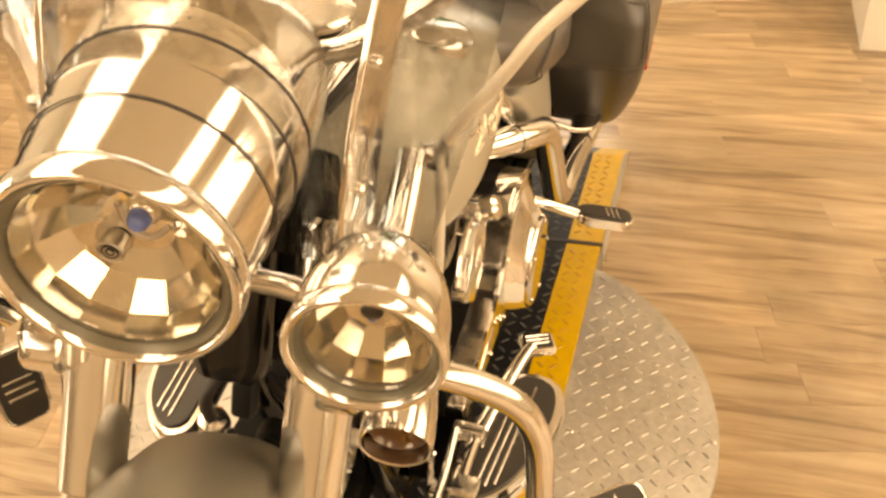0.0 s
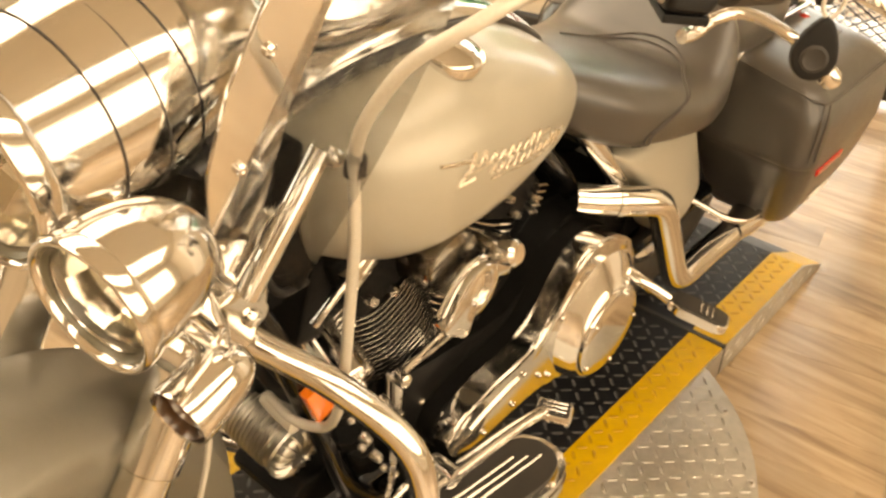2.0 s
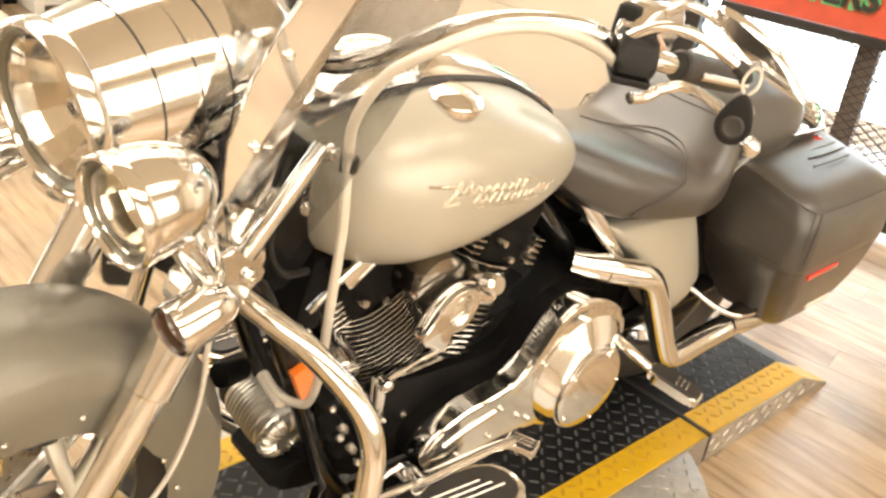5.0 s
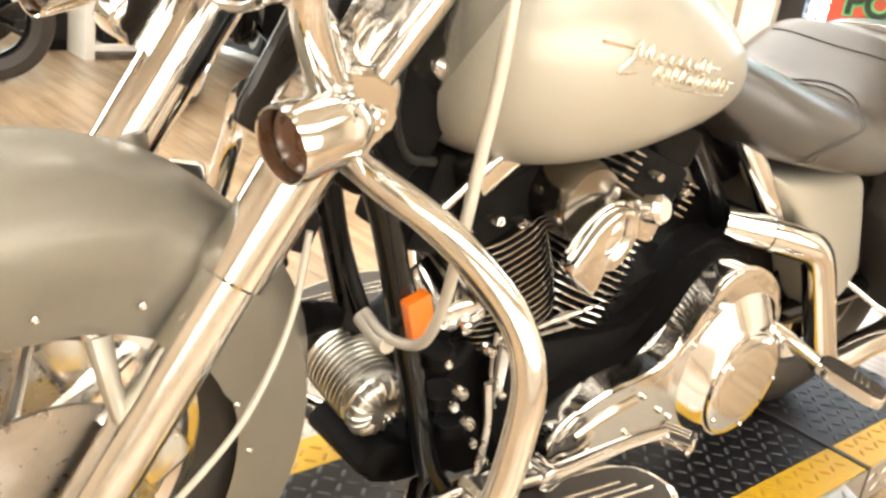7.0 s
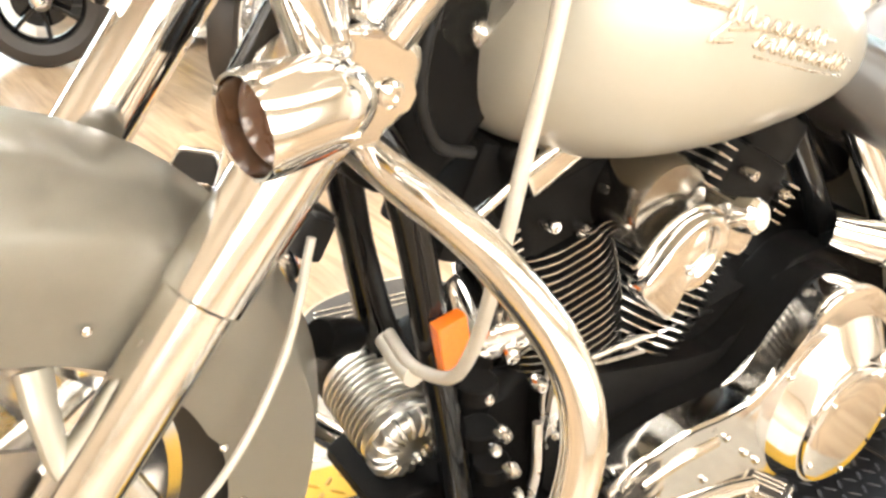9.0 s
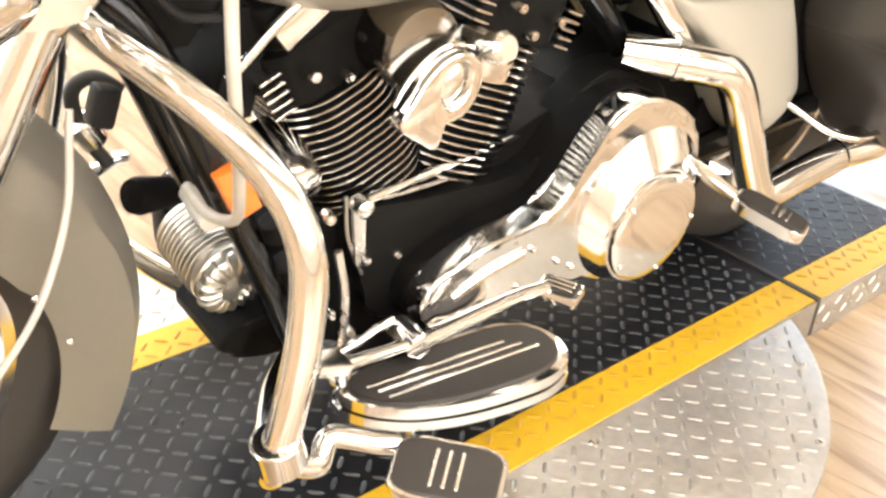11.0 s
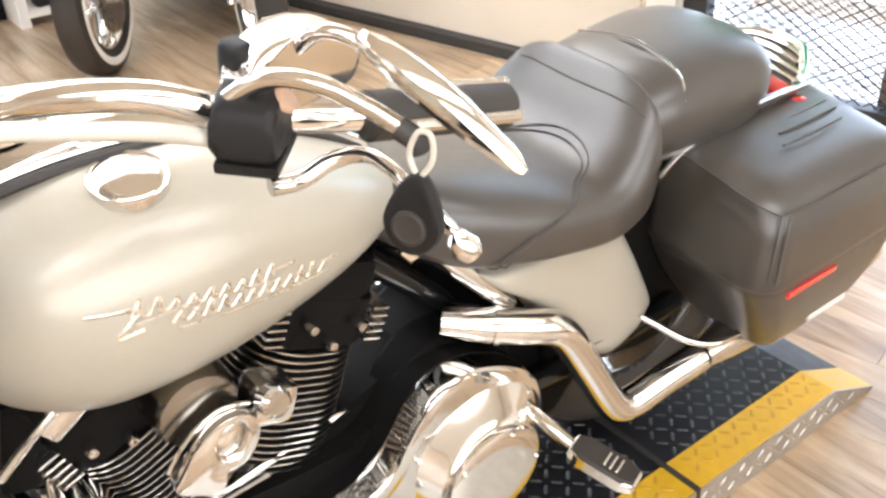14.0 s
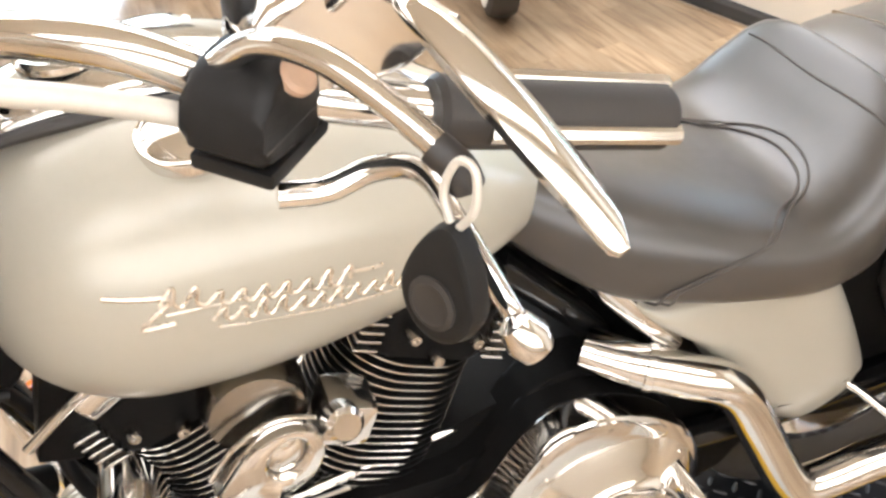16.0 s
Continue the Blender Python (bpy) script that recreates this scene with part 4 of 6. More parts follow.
for o in (0.0, 0.013):
    seam = [on_seat(-0.36 - o * 0.3, 0.07), on_seat(-0.29 - o * 0.6, 0.06), on_seat(-0.237 - o, 0.035), on_seat(-0.214 - o, 0.0), on_seat(-0.207 - o, -0.04), on_seat(-0.212 - o, -0.08), on_seat(-0.226 - o, -0.11), on_seat(-0.248 - o, -0.13), on_seat(-0.28 - o, -0.148), on_seat(-0.32 - o, 0, 0.700), on_seat(-0.36 - o, 0, 0.693), on_seat(-0.40 - o, 0, 0.680), on_seat(-0.435 - o, 0, 0.664), on_seat(-0.455 - o, 0, 0.648), on_seat(-0.464 - o, 0, 0.632)]
    part("stitching", sweep(seam, 0.0016, 6, 4), THREAD, seat, "stitched seam")
part("stitching", sweep([on_seat(-0.158 + 0.35 * y * y, y) for y in (0.13, 0.1, 0.06, 0.02, -0.02, -0.06, -0.1, -0.13, -0.15)], 0.0015, 6, 4), THREAD, seat, "stitched rear seam")
rows = between([(-0.135, 0.12, 0.775, 0.66), (-0.09, 0.148, 0.806, 0.64), (0.03, 0.158, 0.822, 0.63), (0.11, 0.156, 0.824, 0.635), (0.17, 0.142, 0.812, 0.655), (0.214, 0.11, 0.78, 0.68), (0.236, 0.06, 0.745, 0.70)], 4)
pillion = part("pillion_seat", loft([egg(x, w, t, l, 36, 2.8, 0.45) for x, w, t, l in rows]), LEATHER, bike, "black leather pillion seat", sharp=60)
part("seat_strap", sweep([(-0.045, -0.138, 0.762), (-0.034, -0.11, 0.795), (-0.032, -0.05, 0.814), (-0.032, 0, 0.818), (-0.032, 0.11, 0.796)], 0.009, 8, flat=0.45), CHROME_SOFT, pillion, "bright seat strap")

# side covers
for sy in (-1, 1):
    o1 = curve2([(-0.458, 0.608), (-0.43, 0.612), (-0.32, 0.604), (-0.20, 0.597), (-0.172, 0.592), (-0.155, 0.57), (-0.11, 0.49), (-0.065, 0.395), (-0.068, 0.37), (-0.09, 0.335), (-0.155, 0.310), (-0.205, 0.33), (-0.265, 0.385), (-0.36, 0.515), (-0.425, 0.572)], 4)
    cx, cz = -0.22, 0.47
    rings = []
    for y, sc in between(((0.07, 1.0), (0.118, 0.99), (0.140, 0.95), (0.154, 0.84), (0.160, 0.6), (0.162, 0.3)), 3):
        rings.append([Vector((cx + (a - cx) * sc, sy * (y + 0.012 * (b - cz) * -2), cz + (b - cz) * sc)) for a, b in o1])
    part("side_cover", loft(rings), PAINT, bike, "pearl silver side cover", sharp=45)

for sy in (-1, 1):
    part("cover_crease", sweep([(-0.222, sy * 0.1615, 0.378), (-0.17, sy * 0.1625, 0.376), (-0.105, sy * 0.159, 0.385)], 0.0013, 6, 5), ENGRAVE, bike, "fine crease line on the side cover")

# rear fender, wheel, bags
wheel(Vector((0.03, 0, 0.322)), bike, 0.14)
fr = []
for k in range(25):
    a = radians(-15 + 170 * k / 24)
    c, s = math.cos(a), math.sin(a)
    fr.append([Vector((0.03 + c * (0.385 - q), y, 0.322 + s * (0.385 - q))) for y, q in ((-0.1, 0.12), (-0.105, 0.06), (-0.098, 0.025), (-0.07, 0.004), (0, 0), (0.07, 0.004), (0.098, 0.025), (0.105, 0.06), (0.1, 0.12))])
bm = bmesh.new()
rows = [[bm.verts.new(p) for p in r] for r in fr]
for a, b in zip(rows, rows[1:]):
    for i in range(len(a) - 1):
        bm.faces.new((a[i], a[i + 1], b[i + 1], b[i]))
bmesh.ops.solidify(bm, geom=bm.faces[:], thickness=0.004)
part("rear_fender", bm, PAINT, bike, "pearl silver rear fender")

for sy in (-1, 1):
    def bag_ring(z, xf, xr, yi, yo, r):
        pts = []
        for cx, cy, a0 in ((xr, yo, 0), (xf, yo, 90), (xf, yi, 180), (xr, yi, 270)):
            rr = r if cy == yo else min(r, 0.02)
            sx, s_ = (1 if cx == xr else -1), (1 if cy == yo else -1)
            for k in range(6):
                q = radians(a0 + 18 * k)
                by = cy - s_ * rr + rr * math.sin(q)
                slope = 0.16 * min(1.0, max(0.0, (z - 0.52) / 0.12)) * (0.21 - by)      # the lid falls off outwards
                pts.append(Vector((cx - sx * rr + rr * math.cos(q), sy * by, z + slope)))
        return pts
    low = between([(0.262, 0.14, 0.302, 0.135, 0.252, 0.03), (0.268, 0.11, 0.326, 0.122, 0.276, 0.04), (0.30, 0.075, 0.35, 0.117, 0.298, 0.045), (0.40, 0.005, 0.368, 0.10, 0.330, 0.05), (0.475, -0.038, 0.374, 0.098, 0.343, 0.05), (0.497, -0.044, 0.376, 0.098, 0.345, 0.05)], 3)
    bag = part("saddlebag", loft([bag_ring(*q) for q in low]), LEATHER, bike, "rigid black leather saddlebag", sharp=50)
    lid = between([(0.494, -0.047, 0.378, 0.096, 0.3465, 0.052), (0.51, -0.050, 0.38, 0.096, 0.348, 0.052), (0.60, -0.045, 0.378, 0.096, 0.344, 0.05), (0.638, -0.034, 0.368, 0.098, 0.333, 0.045), (0.658, -0.028, 0.35, 0.102, 0.317, 0.05), (0.671, 0.0, 0.312, 0.122, 0.283, 0.05), (0.676, 0.065, 0.255, 0.152, 0.23, 0.03)], 3)
    lidp = part("bag_lid", loft([bag_ring(*q) for q in lid]), LEATHER, bag, "black leather bag lid with stitched edges", sharp=50)
    part("edge_seam", sweep([(-0.031, sy * 0.12, 0.670), (-0.033, sy * 0.20, 0.658), (-0.032, sy * 0.27, 0.646), (-0.022, sy * 0.315, 0.637), (0.01, sy * 0.331, 0.633), (0.2, sy * 0.3325, 0.630), (0.325, sy * 0.331, 0.630)], 0.0018, 6, 6), THREAD, lidp, "stitched edge seam")
    for o in (0.0, 0.012):
        part("corner_seam", sweep([(-0.016 + o, sy * (0.326 + o * 0.6), 0.632), (-0.0275 + o, sy * (0.334 + o * 0.6), 0.59), (-0.0325 + o, sy * (0.337 + o * 0.6), 0.515)], 0.0015, 6, 6), THREAD, lidp, "stitched corner seam")
    for k, (x0, x1, y) in enumerate(((0.10, 0.26, 0.235), (0.13, 0.29, 0.205), (0.16, 0.3, 0.178))):
        part("lid_crease", sweep([(x0, sy * y, 0.6785), ((x0 + x1) / 2, sy * (y + 0.004), 0.680), (x1, sy * y, 0.6785)], 0.0022, 6, 5), LEATHER, lidp, "embossed crease")
    part("reflector", box((0.092, sy * 0.344, 0.472), (0.134, 0.008, 0.013), 0.002), RED, bag, "long red reflector")
    part("maker_plate", box((0.245, sy * 0.3065, 0.323), (0.114, 0.006, 0.013), 0.001), WHITE, bag, "small bright plate with unreadable marks")
    part("bag_rail", sweep([(-0.115, sy * 0.14, 0.38), (-0.085, sy * 0.165, 0.36), (-0.045, sy * 0.21, 0.33), (0.0, sy * 0.245, 0.318), (0.07, sy * 0.25, 0.315), (0.16, sy * 0.24, 0.30)], 0.007, 10), CHROME, bike, "thin chrome bag guard rail")
    part("fender_strut", sweep([(-0.09, sy * 0.138, 0.64), (-0.06, sy * 0.139, 0.66), (-0.02, sy * 0.14, 0.68), (0.03, sy * 0.14, 0.697), (0.09, sy * 0.14, 0.703), (0.18, sy * 0.14, 0.701), (0.28, sy * 0.14, 0.699)], 0.0075, 12, flat=2.0), CHROME, bike, "chrome fender strut")
    # exhaust
    pipe = part("exhaust_pipe", sweep([(-0.49, sy * 0.09, 0.517), (-0.44, sy * 0.135, 0.512), (-0.385, sy * 0.165, 0.50), (-0.345, sy * 0.18, 0.487), (-0.315, sy * 0.185, 0.455), (-0.277, sy * 0.19, 0.388), (-0.22, sy * 0.196, 0.285), (-0.188, sy * 0.20, 0.244), (-0.15, sy * 0.205, 0.240), (-0.08, sy * 0.21, 0.254), (0.0, sy * 0.22, 0.272)], 0.029, 20, 5), CHROME, bike, "chrome exhaust pipe with heat shield")
    part("pipe_collar", lathe([(-0.006, 0.028), (-0.004, 0.0315), (0.006, 0.0315), (0.008, 0.028)], (-0.43, sy * 0.141, 0.51), (0.84, sy * 0.52, -0.14), 24), CHROME, pipe)
    part("muffler", lathe([(0, 0.028), (0.06, 0.036), (0.12, 0.042), (0.47, 0.042), (0.51, 0.039), (0.535, 0.033), (0.545, 0.027), (0.54, 0.023), (0.48, 0.022)], (0.0, sy * 0.22, 0.275), (1, 0, 0.03), 28), CHROME, bike, "long chrome muffler")

# luggage rack and tail lamp
rack = part("luggage_rack", sweep([(0.265, -0.138, 0.702), (0.315, -0.115, 0.705), (0.37, -0.075, 0.708), (0.40, -0.045, 0.71), (0.41, 0.0, 0.711), (0.40, 0.045, 0.71), (0.37, 0.075, 0.708), (0.315, 0.115, 0.705), (0.265, 0.138, 0.702)], 0.009, 12, flat=1.3), CHROME, bike, "flat chrome luggage rack")
for x, w in ((0.27, 0.13), (0.305, 0.115), (0.34, 0.09), (0.375, 0.068)):
    part("rack_bar", sweep([(x, -w, 0.704), (x + 0.003, -w * 0.5, 0.712), (x + 0.004, 0, 0.714), (x + 0.003, w * 0.5, 0.712), (x, w, 0.704)], 0.009, 10, flat=1.5), CHROME, rack, "chrome cross bar")
part("tail_lamp", lathe([(0, 0.045), (0.03, 0.05), (0.055, 0.04), (0.06, 0.0)], (0.38, 0, 0.58), (1, 0, 0.1), 24), RED, bike, "red tail lamp")
part("turn_signal", lathe([(0.012, 0.004), (0.008, 0.014), (0.0, 0.018), (-0.022, 0.0165), (-0.034, 0.006)], (0.266, -0.150, 0.670), (1, 0, 0), 24), RED, bike, "rear turn signal with red lens")

# ---- engine ----
CRANK = Vector((-0.83, 0, 0.235))
part("crankcase", prism(curve2([(-1.0, 0.16), (-0.7, 0.14), (-0.45, 0.15), (-0.38, 0.25), (-0.40, 0.42), (-0.55, 0.44), (-0.72, 0.40), (-0.95, 0.39), (-1.02, 0.33), (-1.03, 0.23)]), -0.062, 0.14, "xz", 0.02, 3), BLACK_COAT, bike, "black engine crankcase")
FIN_EDGE = mat("machined_fin_edge", (0.72, 0.7, 0.66), 0.22, 1.0, 0.08, 90)


def rounded(w, d, r, n=5):
    pts = []
    for sx, sz, a0 in ((1, 1, 0), (-1, 1, 90), (-1, -1, 180), (1, -1, 270)):
        for k in range(n + 1):
            a = radians(a0 + 90 * k / n)
            pts.append((sx * (w - r) + r * math.cos(a), sz * (d - r) + r * math.sin(a)))
    return pts


for tilt in (-22.5, 22.5):
    m = Matrix.Translation(CRANK) @ Matrix.Rotation(radians(tilt), 4, "Y")
    cyl = part("cylinder", prism(rounded(0.074, 0.068, 0.05), 0.13, 0.36, "xy"), BLACK_COAT, bike, "black finned engine cylinder", xf=BIKE @ m)
    for k in range(17):
        z = 0.150 + k * 0.0122
        w = 0.092 + 0.004 * math.sin(k * 0.3)
        part("fin", prism(rounded(w, 0.084, 0.074, 9), z, z + 0.004, "xy"), BLACK_COAT, cyl, xf=BIKE @ m)
        part("fin_edge", prism(rounded(w + 0.001, 0.085, 0.075, 9), z + 0.001, z + 0.003, "xy"), FIN_EDGE, cyl, "bright machined fin edge", xf=BIKE @ m)
    head = part("cylinder_head", prism(rounded(0.080, 0.080, 0.03), 0.356, 0.43, "xy", 0.008), BLACK_COAT, bike, "black cylinder head", xf=BIKE @ m)
    for k in range(5):
        z = 0.366 + k * 0.0125
        for sx in (-1, 1):
            part("fin", box((sx * 0.083, -0.03, z), (0.03, 0.11, 0.004), 0.001, seg=1), FIN_EDGE, head, "bright machined fin", xf=BIKE @ m)
    part("rocker_box", prism(rounded(0.068, 0.08, 0.025), 0.431, 0.487, "xy", 0.012, 3), BLACK_COAT, bike, "black rocker cover", xf=BIKE @ m)
    for sx, z in ((-0.04, 0.40), (0.04, 0.40), (0.0, 0.372)):
        bolt(m @ Vector((sx, -0.086, z)), (0, -1, 0), 0.009, head, h=0.02)

# inner primary (black) and outer primary (chrome)
part("inner_primary", prism(curve2([(-0.958, 0.384), (-0.93, 0.388), (-0.85, 0.377), (-0.72, 0.366), (-0.65, 0.374), (-0.60, 0.424), (-0.56, 0.478), (-0.495, 0.494), (-0.42, 0.472), (-0.36, 0.40), (-0.37, 0.25), (-0.45, 0.18), (-0.87, 0.19), (-0.93, 0.24), (-0.955, 0.32)]), -0.098, -0.04, "xz", 0.022, 4), BLACK_COAT, bike, "black inner primary housing")
part("housing_edge", sweep([(-0.968, -0.092, 0.412), (-0.965, -0.094, 0.352), (-0.944, -0.096, 0.288)], 0.003, 8), STEEL, bike, "thin bright plate edge")
part("housing_edge", sweep([(-0.962, -0.095, 0.408), (-0.90, -0.094, 0.394), (-0.80, -0.085, 0.386)], 0.0028, 8), STEEL, bike, "thin bright plate edge")
outp = curve2([(-0.895, 0.25), (-0.87, 0.292), (-0.795, 0.320), (-0.715, 0.329), (-0.655, 0.348), (-0.615, 0.408), (-0.57, 0.466), (-0.52, 0.478), (-0.47, 0.468), (-0.41, 0.435), (-0.365, 0.385), (-0.35, 0.30), (-0.38, 0.23), (-0.44, 0.175), (-0.52, 0.166), (-0.6, 0.20), (-0.7, 0.205), (-0.8, 0.198), (-0.872, 0.208)], 4)
prim = part("primary_cover", prism(outp, -0.170, -0.130, "xz", 0.006, 3), CHROME, bike, "chrome primary drive cover")
part("primary_flange", prism([(-0.6 + (a + 0.6) * 1.004, 0.32 + (b - 0.32) * 1.012) for a, b in outp], -0.131, -0.088, "xz", 0.004, 2), BLACK_COAT, bike, "black primary housing flange")
rings = []
for y, r, f in between([(-0.150, 0.143, 0), (-0.157, 0.1415, 0.08), (-0.165, 0.136, 0.22), (-0.181, 0.1195, 0.58), (-0.196, 0.103, 0.93), (-0.203, 0.0975, 1)], 4):
    rings.append([Vector((-0.474 - 0.004 * f + r * math.cos(2 * math.pi * k / 72), y, 0.300 - 0.030 * f + r * math.sin(2 * math.pi * k / 72))) for k in range(72)])
lip = curve2([(-0.886, 0.262), (-0.868, 0.288), (-0.795, 0.316), (-0.715, 0.325), (-0.657, 0.345), (-0.618, 0.405), (-0.572, 0.462), (-0.52, 0.474), (-0.47, 0.464), (-0.412, 0.431), (-0.418, 0.413), (-0.474, 0.443), (-0.518, 0.452), (-0.560, 0.441), (-0.600, 0.392), (-0.642, 0.327), (-0.71, 0.304), (-0.79, 0.294), (-0.86, 0.265), (-0.876, 0.252)], 4)
part("cover_lip", prism(lip, -0.176, -0.165, "xz", 0.0035, 2), CHROME, prim, "raised flat upper lip")
part("cover_rib", sweep([(-0.845, -0.169, 0.255), (-0.78, -0.170, 0.277), (-0.72, -0.169, 0.286)], 0.009, 12), CHROME, prim, "long raised rib")
part("clutch_dome", loft(rings), CHROME, prim, "chrome clutch dome")
derby = part("derby_cover", lathe([(0, 0.094), (0.004, 0.0945), (0.01, 0.092), (0.014, 0.084), (0.0145, 0.06), (0.0145, 0.0)], (-0.478, -0.2, 0.270), (0, -1, 0), 56), CHROME, prim, "round chrome clutch cover")
for k in range(5):
    a = radians(90 + 72 * k - 20)
    bolt((-0.478 + 0.083 * math.cos(a), -0.213, 0.270 + 0.083 * math.sin(a)), (0, -1, 0), 0.0045, derby, h=0.004)
for x, z in ((-0.868, 0.268), (-0.74, 0.312), (-0.70, 0.285), (-0.645, 0.245), (-0.60, 0.353), (-0.585, 0.43), (-0.495, 0.458), (-0.385, 0.37), (-0.72, 0.225), (-0.80, 0.215), (-0.61, 0.222)):
    bolt((x, -0.170, z), (0, -1, 0), 0.0055, prim, h=0.006)
for x, z in ((-0.888, 0.301), (-0.945, 0.385), (-0.94, 0.31), (-0.868, 0.235)):
    bolt((x, -0.091, z), (0, -1, 0), 0.0085, bike, h=0.014)

# horn with keyhole-shaped cover, intake
DARK_CHROME = mat("dark_chrome", (0.30, 0.28, 0.25), 0.16, 1.0, 0.05, 40)
part("horn_body", lathe([(0.05, 0.052), (0.06, 0.056), (0.128, 0.056), (0.142, 0.050), (0.147, 0.0)], (-0.898, 0, 0.612), (0, -1, 0), 40), DARK_CHROME, bike, "dark chrome horn body")
part("horn_edge", sweep([(-0.958, -0.166, 0.566), (-0.944, -0.166, 0.586), (-0.927, -0.166, 0.604), (-0.908, -0.166, 0.617), (-0.886, -0.166, 0.6245), (-0.864, -0.166, 0.622), (-0.845, -0.166, 0.614)], 0.003, 8, 4), CHROME, bike, "thin chrome edge")
HC = Vector((-0.880, 0.581))
ho = [Vector(q) for q in curve2([(-0.957, 0.551), (-0.953, 0.536), (-0.930, 0.519), (-0.909, 0.504), (-0.902, 0.506), (-0.897, 0.522), (-0.893, 0.534), (-0.880, 0.534), (-0.864, 0.539), (-0.849, 0.556), (-0.841, 0.580), (-0.846, 0.603), (-0.861, 0.617), (-0.883, 0.620), (-0.905, 0.612), (-0.926, 0.594), (-0.943, 0.571)], 4)]


def horn_ring(y, shrink):
    """The outline of the cover, drawn in by a fixed width."""
    return [Vector((q.x, y, q.y)) for q in (p + (HC - p).normalized() * shrink for p in ho)]


def horn_oval(y, size):
    """An oval opening that leans forward, point for point with the outline."""
    out = []
    for p in ho:
        a = math.atan2(p.y - HC.y, p.x - HC.x)
        u, v = math.cos(a - radians(-22)), math.sin(a - radians(-22))
        k = size / math.hypot(u / 0.0205, v / 0.0285)
        out.append(Vector((HC.x + k * math.cos(a), y, HC.y + k * math.sin(a))))
    return out


horn = part("horn_cover", loft([horn_ring(-0.160, 0.0), horn_ring(-0.178, 0.0), horn_ring(-0.1815, 0.0012), horn_ring(-0.183, 0.0042), horn_oval(-0.183, 1.12), horn_oval(-0.1815, 1.02), horn_oval(-0.174, 0.97)], False), CHROME, bike, "flat chrome keyhole-shaped horn cover", sharp=30)
part("horn_face", loft([horn_oval(-0.172, 1.0), horn_oval(-0.1745, 0.85), horn_oval(-0.178, 0.6), horn_oval(-0.1795, 0.25), horn_oval(-0.1797, 0.02)]), CHROME_SOFT, horn, "bright oval horn face")
part("carburettor", box((-0.812, -0.145, 0.592), (0.058, 0.06, 0.058), 0.014, Matrix.Rotation(radians(20), 4, "Y")), CHROME, bike, "chrome intake body")
part("intake_knob", lathe([(0, 0.02), (0.02, 0.02), (0.026, 0.015), (0.026, 0)], (-0.822, -0.172, 0.612), (0.1, -1, 0.35), 24), CHROME, bike)
part("coil_cover", box((-1.03, -0.085, 0.655), (0.075, 0.03, 0.03), 0.006, Matrix.Rotation(radians(-35), 4, "Y")), CHROME, bike, "chrome engine mount cover")
part("stabiliser_rod", sweep([(-1.12, -0.09, 0.60), (-1.06, -0.10, 0.66), (-1.0, -0.10, 0.70)], 0.006, 10), CHROME, bike)
ROD_A, ROD_B = Vector((-0.952, -0.100, 0.403)), Vector((-0.615, -0.050, 0.402))
part("shift_rod", sweep([ROD_A, ROD_B], 0.0045, 10), CHROME, bike, "chrome shift rod")
for f0, f1 in ((0.03, 0.12), (0.30, 0.62), (0.78, 0.90)):
    part("rod_sleeve", sweep([ROD_A.lerp(ROD_B, f0), ROD_A.lerp(ROD_B, f1)], 0.0075, 12), CHROME, bike)
part("rod_end", lathe([(-0.01, 0.013), (0.014, 0.013), (0.018, 0.008), (0.019, 0.0)], (-0.952, -0.102, 0.400), (0, -1, 0), 16), CHROME, bike)
part("shift_arm", prism([(-0.965, 0.405), (-0.945, 0.405), (-0.943, 0.32), (-0.958, 0.31)], -0.104, -0.096, "xz", 0.002), STEEL, bike)

# oil filter, front wiring and the orange reflector
FB, d = Vector((-1.100, 0.058, 0.308)), Vector((0.05, -0.97, -0.2)).normalized()
filt = part("oil_filter", lathe([(-0.03, 0.046), (0.0, 0.046), (0.060, 0.046), (0.064, 0.0495), (0.074, 0.050), (0.078, 0.047), (0.086, 0.0475), (0.092, 0.045), (0.096, 0.038), (0.097, 0.0)], FB, d, 40), FILTER_METAL, bike, "dull plated finned oil filter")
for k in range(10):
    part("fin", lathe(between([(0, 0.0455), (0.001, 0.0510), (0.0026, 0.0520), (0.0042, 0.0510), (0.0052, 0.0455)], 2), FB + d * (-0.022 + k * 0.0084), d, 40, caps=False), FILTER_METAL, filt)
for k in range(18):
    q = 2 * math.pi * k / 18
    fx, fy, fz = frame_of(d)
    o = fx * math.cos(q) + fy * math.sin(q)
    part("flute", sweep([FB + d * 0.079 + o * 0.0492, FB + d * 0.090 + o * 0.0475, FB + d * 0.0975 + o * 0.038, FB + d * 0.0985 + o * 0.024], 0.0032, 6), FILTER_METAL, filt)
part("filter_mount", box(FB - d * 0.05, (0.07, 0.05, 0.09), 0.012), BLACK_COAT, bike, "black filter mount")
part("filter_cradle", prism(curve2([(-1.13, 0.20), (-1.03, 0.16), (-0.99, 0.20), (-1.0, 0.26), (-1.05, 0.235), (-1.10, 0.235)], 3), -0.05, 0.09, "xz", 0.008), BLACK_COAT, bike, "black engine mount casting")
part("lower_mount", box((-1.08, 0.0, 0.20), (0.05, 0.10, 0.06), 0.01, Matrix.Rotation(radians(20), 4, "Y")), BLACK_COAT, bike, "black engine mount")
part("horn_disc", lathe([(-0.03, 0.02), (0.02, 0.024), (0.03, 0.021), (0.032, 0.0)], (-1.165, 0.045, 0.405), (-0.9, -0.3, 0.3), 28), BLACK_COAT, bike, "round black canister")
